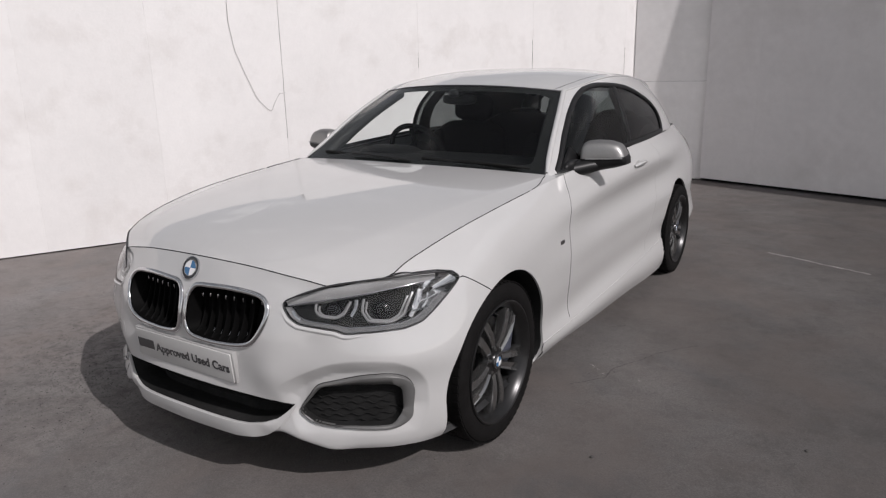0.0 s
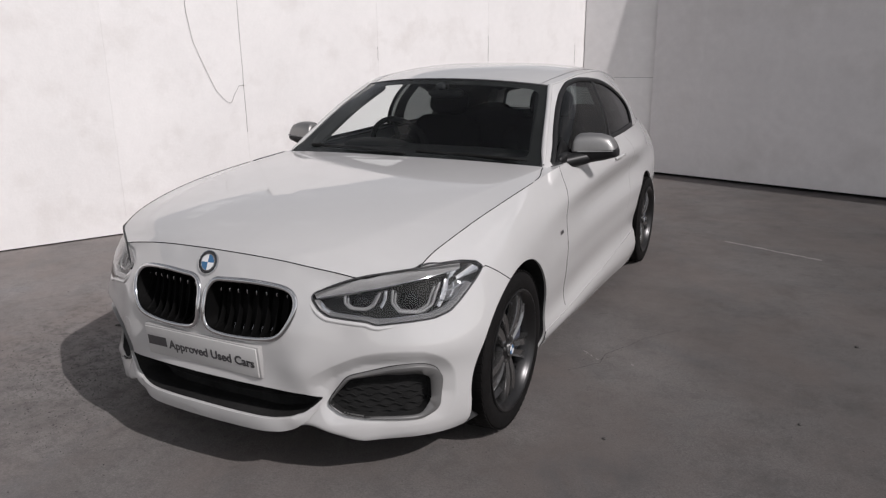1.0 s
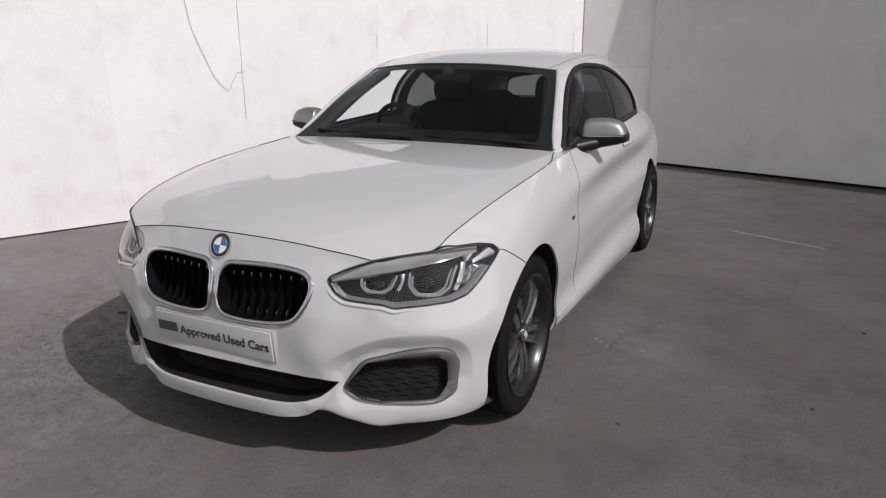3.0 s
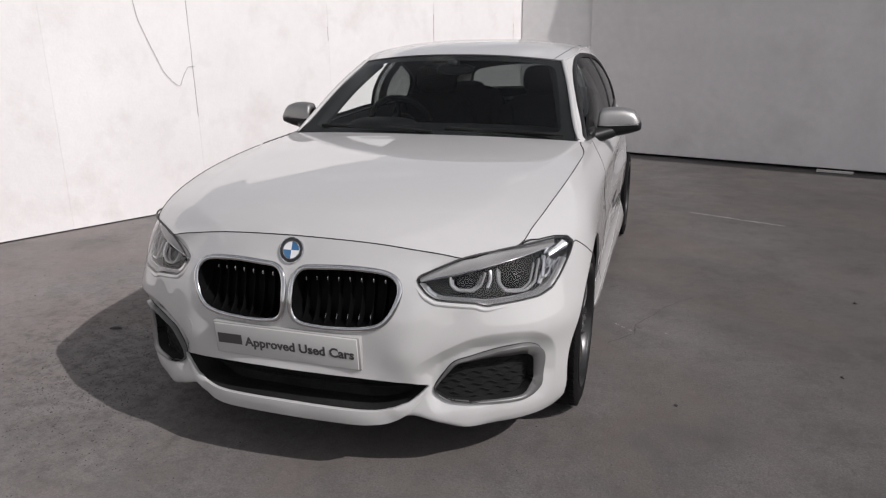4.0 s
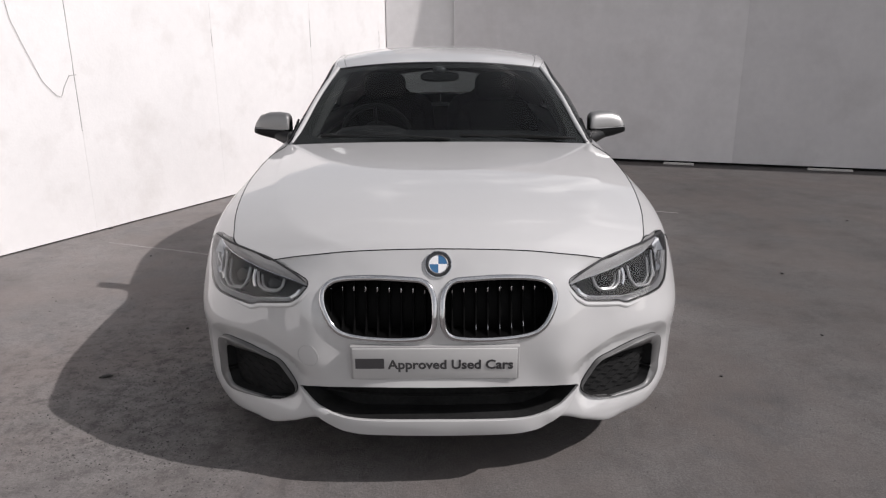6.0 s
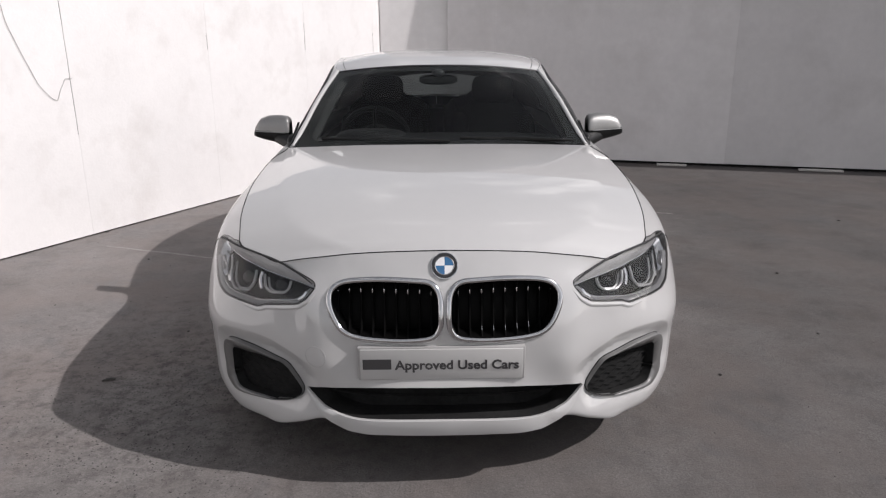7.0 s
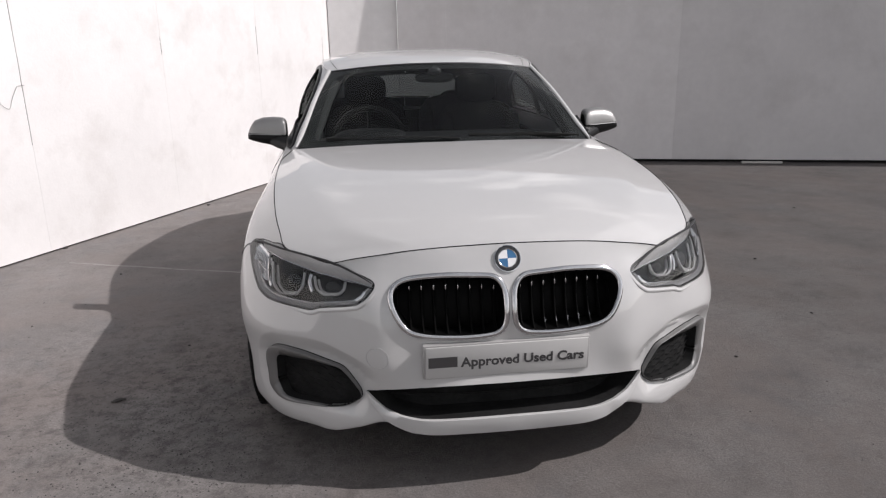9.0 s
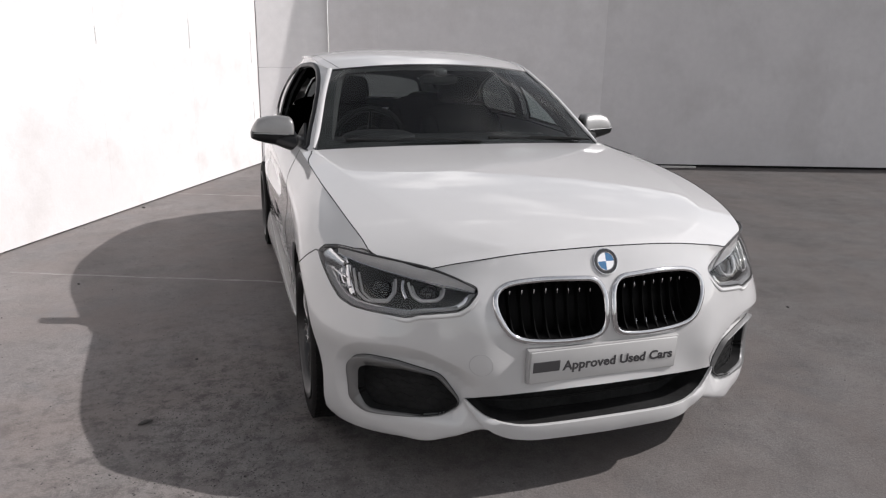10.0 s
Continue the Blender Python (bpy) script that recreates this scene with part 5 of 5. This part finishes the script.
# ---- wheels ----
def wheel(y, s, steer=0.0):
    w = thing("wheel", "", "")
    w.parent = car
    tagged(w, "dark double-spoke alloy wheel with a low tyre")
    size = .99 if y < 1 else .94
    w.matrix_local = pose(s * (.769 if y < 1 else .782), y, GROUND_Z + .3178 * size, 0, 0, steer + (0 if s > 0 else 180)) @ Matrix.Scale(size, 4)
    # x points outwards; the outer face lies at x = 0.11
    tyre_profile = [(.238, .095), (.248, .101), (.270, .105), (.292, .103), (.308, .094), (.315, .075), (.317, .04), (.317, 0), (.317, -.04), (.315, -.075), (.300, -.105), (.27, -.112), (.232, -.095)]
    part("tyre", lathe(tyre_profile, 72), RUBBER, w, "black low-profile tyre")
    for x in (-.045, -.015, .015, .045):
        part("tread_groove", lathe([(.3174, x - .003), (.3178, x), (.3174, x + .003)], 72), VOID, w)
    bm = bmesh.new()
    for k in range(64):
        for x, skew in ((.083, 8), (-.083, -8), (.030, 0), (-.030, 0)):
            add_box(bm, (.022, .0245, .004), pose(0, 0, 0, 360 * (k + (x > 0) * .5) / 64) @ pose(x, 0, .3165 if abs(x) < .05 else .3145, 0, 0, skew))
    tagged(part("tread", bm, RUBBER, w, smooth=False), kind="stuff")
    part("rim", lathe([(.206, .052), (.214, .078), (.226, .094), (.234, .103), (.238, .099), (.234, .092), (.222, .070), (.205, .03), (.200, -.06), (.215, -.09)], 72), BARREL, w, "dark grey rim")
    part("rim_lip", lathe([(.224, .090), (.229, .100), (.238, .106), (.243, .104), (.244, .098)], 72), BARREL, w, "grey rim lip")
    part("hub", lathe([(.0005, .083), (.030, .083), (.034, .078), (.060, .072), (.072, .055), (.074, .03)], 40), BARREL, w)
    b = badge(w, pose(.085, 0, 0), .030)
    for k in range(5):
        a0 = 360 * k / 5 + 36
        for side in (-1, 1):
            bm = bmesh.new()
            rows = []
            for i in range(9):
                f = i / 8
                r = .045 + .172 * f
                off = side * (.0175 + .018 * f)
                half = .0145 + .006 * f
                x = .072 + .016 * math.sin(f * math.pi * .9) - .004 * f
                prof = [(-half, -.034), (-half, -.006), (-half * .86, .002), (side * half * .30, -.005), (half * .86, .002), (half, -.006), (half, -.034)]
                rows.append([bm.verts.new((x + dx, off + t, r)) for t, dx in prof])
            for a, b2 in zip(rows, rows[1:]):
                for i in range(6):
                    bm.faces.new((a[i], a[i + 1], b2[i + 1], b2[i]))
            bmesh.ops.transform(bm, matrix=pose(0, 0, 0, a0), verts=bm.verts)
            part("spoke", bm, ALLOY, w, angle=50)
        bolt = lathe([(.0005, .078), (.007, .078), (.0085, .073), (.0085, .055)], 10)
        bmesh.ops.transform(bolt, matrix=pose(0, 0, 0, a0 + 36) @ Matrix.Translation((0, 0, .048)), verts=bolt.verts)
        part("wheel_bolt", bolt, STEEL, w)
    part("brake_disc", lathe([(.07, .028), (.168, .028), (.170, .02), (.170, .004), (.07, .0)], 48), STEEL, w)
    cal = boxed((.075, .085, .20), pose(.03, .125 if s > 0 else -.125, .05, -15 if s > 0 else 15), .018, 3)
    part("brake_caliper", cal, CALIPER, w, "dark blue-grey caliper")
    valve = tube([(.07, 0, .196), (.085, 0, .188)], .003, 6)
    part("valve", valve, BLACK, w)
    return w


for y in (0.030, 2.59):
    for s in BOTH:
        wheel(y, s)

# ---- door mirrors, handles, side badges ----
def superball(bm, centre, half, power=2.6, rot=None, taper=0.0, steps=(36, 20), wedge=0):
    rings = []
    for j in range(1, steps[1]):
        b = math.pi * j / steps[1] - math.pi / 2
        ring = []
        for i in range(steps[0]):
            a = 2 * math.pi * i / steps[0]
            e = 2 / power
            c = lambda q: math.copysign(abs(math.cos(q)) ** e, math.cos(q))
            d = lambda q: math.copysign(abs(math.sin(q)) ** e, math.sin(q))
            v = Vector((c(b) * c(a) * half[0], c(b) * d(a) * half[1], d(b) * half[2]))
            v.z *= 1 - taper * v.x / half[0] * (1 if wedge == 0 or v.z < 0 else wedge)
            v.y *= 1 - taper * .7 * v.x / half[0]
            ring.append(bm.verts.new(Vector(centre) + ((rot @ v) if rot else v)))
        rings.append(ring)
    for a, b in zip(rings, rings[1:]):
        for i in range(steps[0]):
            bm.faces.new((a[i], a[(i + 1) % steps[0]], b[(i + 1) % steps[0]], b[i]))
    bm.faces.new(rings[0][::-1])
    bm.faces.new(rings[-1])
    return bm


def mirrored(bm, s):
    if s < 0:
        bmesh.ops.transform(bm, matrix=Matrix.Diagonal((-1, 1, 1, 1)), verts=bm.verts)
        bmesh.ops.reverse_faces(bm, faces=bm.faces)
    return bm


MIRROR = [(-.012, .80), (0, .93), (.03, .985), (.08, 1), (.15, 1), (.3, 1), (.45, 1), (.6, 1), (.72, 1), (.82, 1), (.90, .985), (.96, .94), (1.0, .82), (1.012, .6)]


def mirror_section(f, k, grow=0.0):
    """The middle, half height and front reach of the mirror housing at a share f of its length, and how far it sweeps back."""
    top = np.interp(f, [0, .05, .3, .6, .83, .94, 1], [1.032, 1.045, 1.051, 1.048, 1.033, 1.006, .978])
    low = np.interp(f, [0, .3, .7, 1], [.898, .905, .921, .937])
    return (top + low) / 2, (top - low) / 2 * k + grow, .078 * k + grow, 1.055 + .052 * f


def mirror_at(f, out, z):
    mid, half, reach, back = mirror_section(f, 1)
    c = min(1, abs(z - mid) / half)
    return (.790 + .198 * f, back - (reach + out) * (1 - c ** 3.2) ** (1 / 3.2), z)


def mirror_body(grow):
    bm, rings = bmesh.new(), []
    for f, k in MIRROR:
        mid, half, reach, back = mirror_section(f, k, grow)
        ring = []
        for i in range(32):
            a = 2 * math.pi * i / 32
            c, d = (math.copysign(abs(v) ** (2 / 3.6), v) for v in (math.cos(a), math.sin(a)))
            lean = .10 * d * (1 if d > 0 else 0)
            ring.append(bm.verts.new((.790 + .198 * f, back + reach * (c if c < 0 else c * .5) * (1 - lean) , mid + half * d)))
        rings.append(ring)
    for a, b in zip(rings, rings[1:]):
        for i in range(32):
            bm.faces.new((a[i], a[(i + 1) % 32], b[(i + 1) % 32], b[i]))
    bm.faces.new(rings[0][::-1])
    bm.faces.new(rings[-1])
    return bm


for s in BOTH:
    mirror = thing("door_mirror", "", "")
    mirror.parent = car
    tagged(mirror, "door mirror with a satin grey cap on a black foot")
    bm = mirror_body(.0015)
    bmesh.ops.bisect_plane(bm, geom=bm.verts[:] + bm.edges[:] + bm.faces[:], plane_co=(.80, 1.06, 1.0), plane_no=(-.24, 1, 0), clear_outer=True)
    bmesh.ops.bisect_plane(bm, geom=bm.verts[:] + bm.edges[:] + bm.faces[:], plane_co=(.89, 1.0, .972), plane_no=(.02, .12, -1), clear_outer=True)
    part("mirror_cap", mirrored(bm, s), CAP, mirror, "satin grey mirror cap")
    bm = mirror_body(0)
    bmesh.ops.bisect_plane(bm, geom=bm.verts[:] + bm.edges[:] + bm.faces[:], plane_co=(.80, 1.072, 1.0), plane_no=(-.24, 1, 0), clear_outer=True)
    part("mirror_shell", mirrored(bm, s), TRIM, mirror, "gloss black lower shell")
    bm = mirror_body(-.006)
    cut = bmesh.ops.bisect_plane(bm, geom=bm.verts[:] + bm.edges[:] + bm.faces[:], plane_co=(.80, 1.066, 1.0), plane_no=(-.24, 1, 0), clear_outer=True, clear_inner=True)
    bmesh.ops.contextual_create(bm, geom=[e for e in cut["geom_cut"] if isinstance(e, bmesh.types.BMEdge)])
    part("mirror_glass", mirrored(bm, s), CHROME, mirror, "silvered mirror glass")
    foot = tube([(.735, .925, .912), (.775, .962, .920), (.815, 1.002, .929), (.87, 1.05, .940)], [.046, .044, .042, .034], 12, flat=.85)
    part("mirror_foot", mirrored(foot, s), TRIM, mirror, "black mirror foot")
    lite = tube([mirror_at(f, -.0005, .966 + .006 * f) for f in (.12, .3, .5, .7, .85, .95)], .0045, 8, flat=.7)
    part("indicator_strip", mirrored(lite, s), RING, mirror, "pale indicator strip")
    root = superball(bmesh.new(), (.760, .950, .932), (.026, .095, .034), 2.6)
    part("mirror_root", mirrored(root, s), TRIM, mirror)
    tri = [(.752, .800, .912), (.776, 1.05, .924), (.730, .985, 1.022)]
    bm = bmesh.new()
    quads = [bm.verts.new(v) for v in tri]
    bm.faces.new(quads)
    ext = bmesh.ops.extrude_face_region(bm, geom=bm.faces[:])["geom"]
    bmesh.ops.translate(bm, vec=(.012, 0, 0), verts=[v for v in ext if isinstance(v, bmesh.types.BMVert)])
    part("mirror_base", mirrored(bm, s), TRIM, mirror)
    handle = thing("door_handle", "", "")
    handle.parent = car
    tagged(handle, "white pull handle")
    h = yz([(1.60, .852), (1.64, .856), (1.69, .858), (1.74, .856), (1.78, .852)])
    p, nn = LOWER.at(h), LOWER.normal(h)
    push = np.array([.002, .020, .026, .020, .002])[:, None]
    part("handle_bar", tube(resample((p + nn * push) * (s, 1, 1), .012, False), .0105, 10, flat=.8), PAINT, handle)
    cup = LOWER.at(yz([(1.69, .850)]))[0]
    part("handle_cup", mirrored(superball(bmesh.new(), cup - np.array((.010, 0, 0)), (.012, .055, .024), 2.2), s), PLATEEDGE, handle)
    b = yz([(.60, .655)])
    p, nn = LOWER.at(b)[0], LOWER.normal(b)[0]
    sb = part("side_badge", boxed((.004, .045, .018), Matrix(), .0015, 1), CHROME, car, "small chrome badge")
    sb.matrix_local = facing(p * (s, 1, 1) + nn * (s, 1, 1) * .002, nn * (s, 1, 1))
    q = yz(resample(rounded([(3.13, .845), (3.22, .765), (3.36, .76), (3.40, .865), (3.26, .885)], .02, 3), .02))
    rows = [LOWER.at(r) + LOWER.normal(r) * .003 for r in (q.mean(0) + (q - q.mean(0)) * w for w in (1, .96, .7, .4, .1))]
    m = len(q)
    link_mesh("tail_lamp", [v * (s, 1, 1) for r in rows for v in r], [(r * m + i, r * m + (i + 1) % m, (r + 1) * m + (i + 1) % m, (r + 1) * m + i) for r in range(4) for i in range(m)], RED, car, "red tail lamp")

# wipers
for s, a, b in ((1, (.66, .715, .940), (.10, .665, .962)), (-1, (.05, .64, .952), (-.58, .735, .955))):
    wiper = thing("wiper", "", "")
    wiper.parent = car
    tagged(wiper, "black flat-blade wiper")
    a, b = Vector(a), Vector(b)
    arm = [a + (b - a) * f + Vector((0, -.012 - .02 * math.sin(f * math.pi), .012 + .012 * math.sin(f * math.pi))) for f in np.linspace(0, .62, 8)]
    part("wiper_arm", tube(arm, [.009, .008, .007, .006, .0055, .005, .005, .0045], 8, flat=.6), VOID, wiper)
    blade = [a + (b - a) * f + Vector((0, -.004, .012)) for f in np.linspace(.08, 1, 10)]
    part("wiper_blade", tube(blade, .006, 6, flat=1.4), VOID, wiper)

# ---- cabin ----
tub = bmesh.new()
for size, at in (((1.46, 2.6, .03), (0, 1.95, .25)), ((.03, 1.9, .60), (.73, 1.65, .55)), ((.03, 1.9, .60), (-.73, 1.65, .55)), ((1.46, .03, .66), (0, .68, .55)), ((1.2, .03, .6), (0, 3.2, .6))):
    add_box(tub, size, Matrix.Translation(at))
part("cabin_tub", tub, LINER, car, "dark cabin lining")
d = bmesh.new()
superball(d, (0, .93, .865), (.71, .30, .085), 4.0)
part("dashboard", d, DASH, car, "dark grained dashboard")
part("instrument_hood", superball(bmesh.new(), (-.36, 1.02, .935), (.19, .12, .045), 2.6), DASH, car)
wheel_c = Matrix.Translation((-.36, 1.30, .90)) @ Matrix.Rotation(radians(-66), 4, "X")
sw = thing("steering_wheel", "", "")
sw.parent = car
tagged(sw, "dark three-spoke steering wheel")
part("wheel_ring", tube([wheel_c @ Vector((.185 * math.cos(a), .185 * math.sin(a), 0)) for a in np.linspace(0, 2 * math.pi, 48, endpoint=False)], .016, 10, True), DASH, sw)
part("wheel_hub", superball(bmesh.new(), wheel_c @ Vector((0, 0, .01)), (.075, .05, .07), 2.5), DASH, sw)
for a in (0, 180, 270):
    part("wheel_spoke", tube([wheel_c @ Vector((r * math.cos(radians(a)), r * math.sin(radians(a)), 0)) for r in (.05, .11, .18)], [.028, .018, .016], 8, flat=.5), DASH, sw)


def seat(x, y, name="front_seat", half=.25, top=.99, head_z=1.13, lean=16):
    st = thing(name, "", "")
    st.parent = car
    tagged(st, "dark bolstered seat with a headrest")
    part("seat_cushion", superball(bmesh.new(), (x, y - .18, .50), (half, .26, .09), 4), FABRIC, st)
    lean_m = Matrix.Rotation(radians(-lean), 3, "X")
    part("seat_back", superball(bmesh.new(), (x, y + .14, .76), (half, .075, .29), 4.5, lean_m), FABRIC, st)
    for k in (-1, 1):
        part("side_bolster", superball(bmesh.new(), (x + k * half * .86, y + .09, .74), (.055, .08, .25), 3.5, lean_m), FABRIC, st)
        part("headrest_post", tube([(x + k * .05, y + .225, head_z - .14), (x + k * .05, y + .24, head_z)], .006, 6), STEEL, st)
    part("headrest", superball(bmesh.new(), (x, y + .235, head_z), (.135, .055, .088), 3.5, lean_m), FABRIC, st)


seat(-.36, 1.74)
seat(.36, 1.72)
for x in (-.36, .36):
    seat(x, 2.52, "rear_seat", .30, .9, .985, 20)
rvm = thing("rear_view_mirror", "", "")
rvm.parent = car
tagged(rvm, "black interior mirror hung from the windscreen")
part("mirror_shell", superball(bmesh.new(), (0, 1.19, 1.226), (.105, .02, .028), 3), TRIM, rvm)
part("mirror_stem", superball(bmesh.new(), (0, 1.15, 1.262), (.035, .035, .022), 2.5), BLACK, rvm)
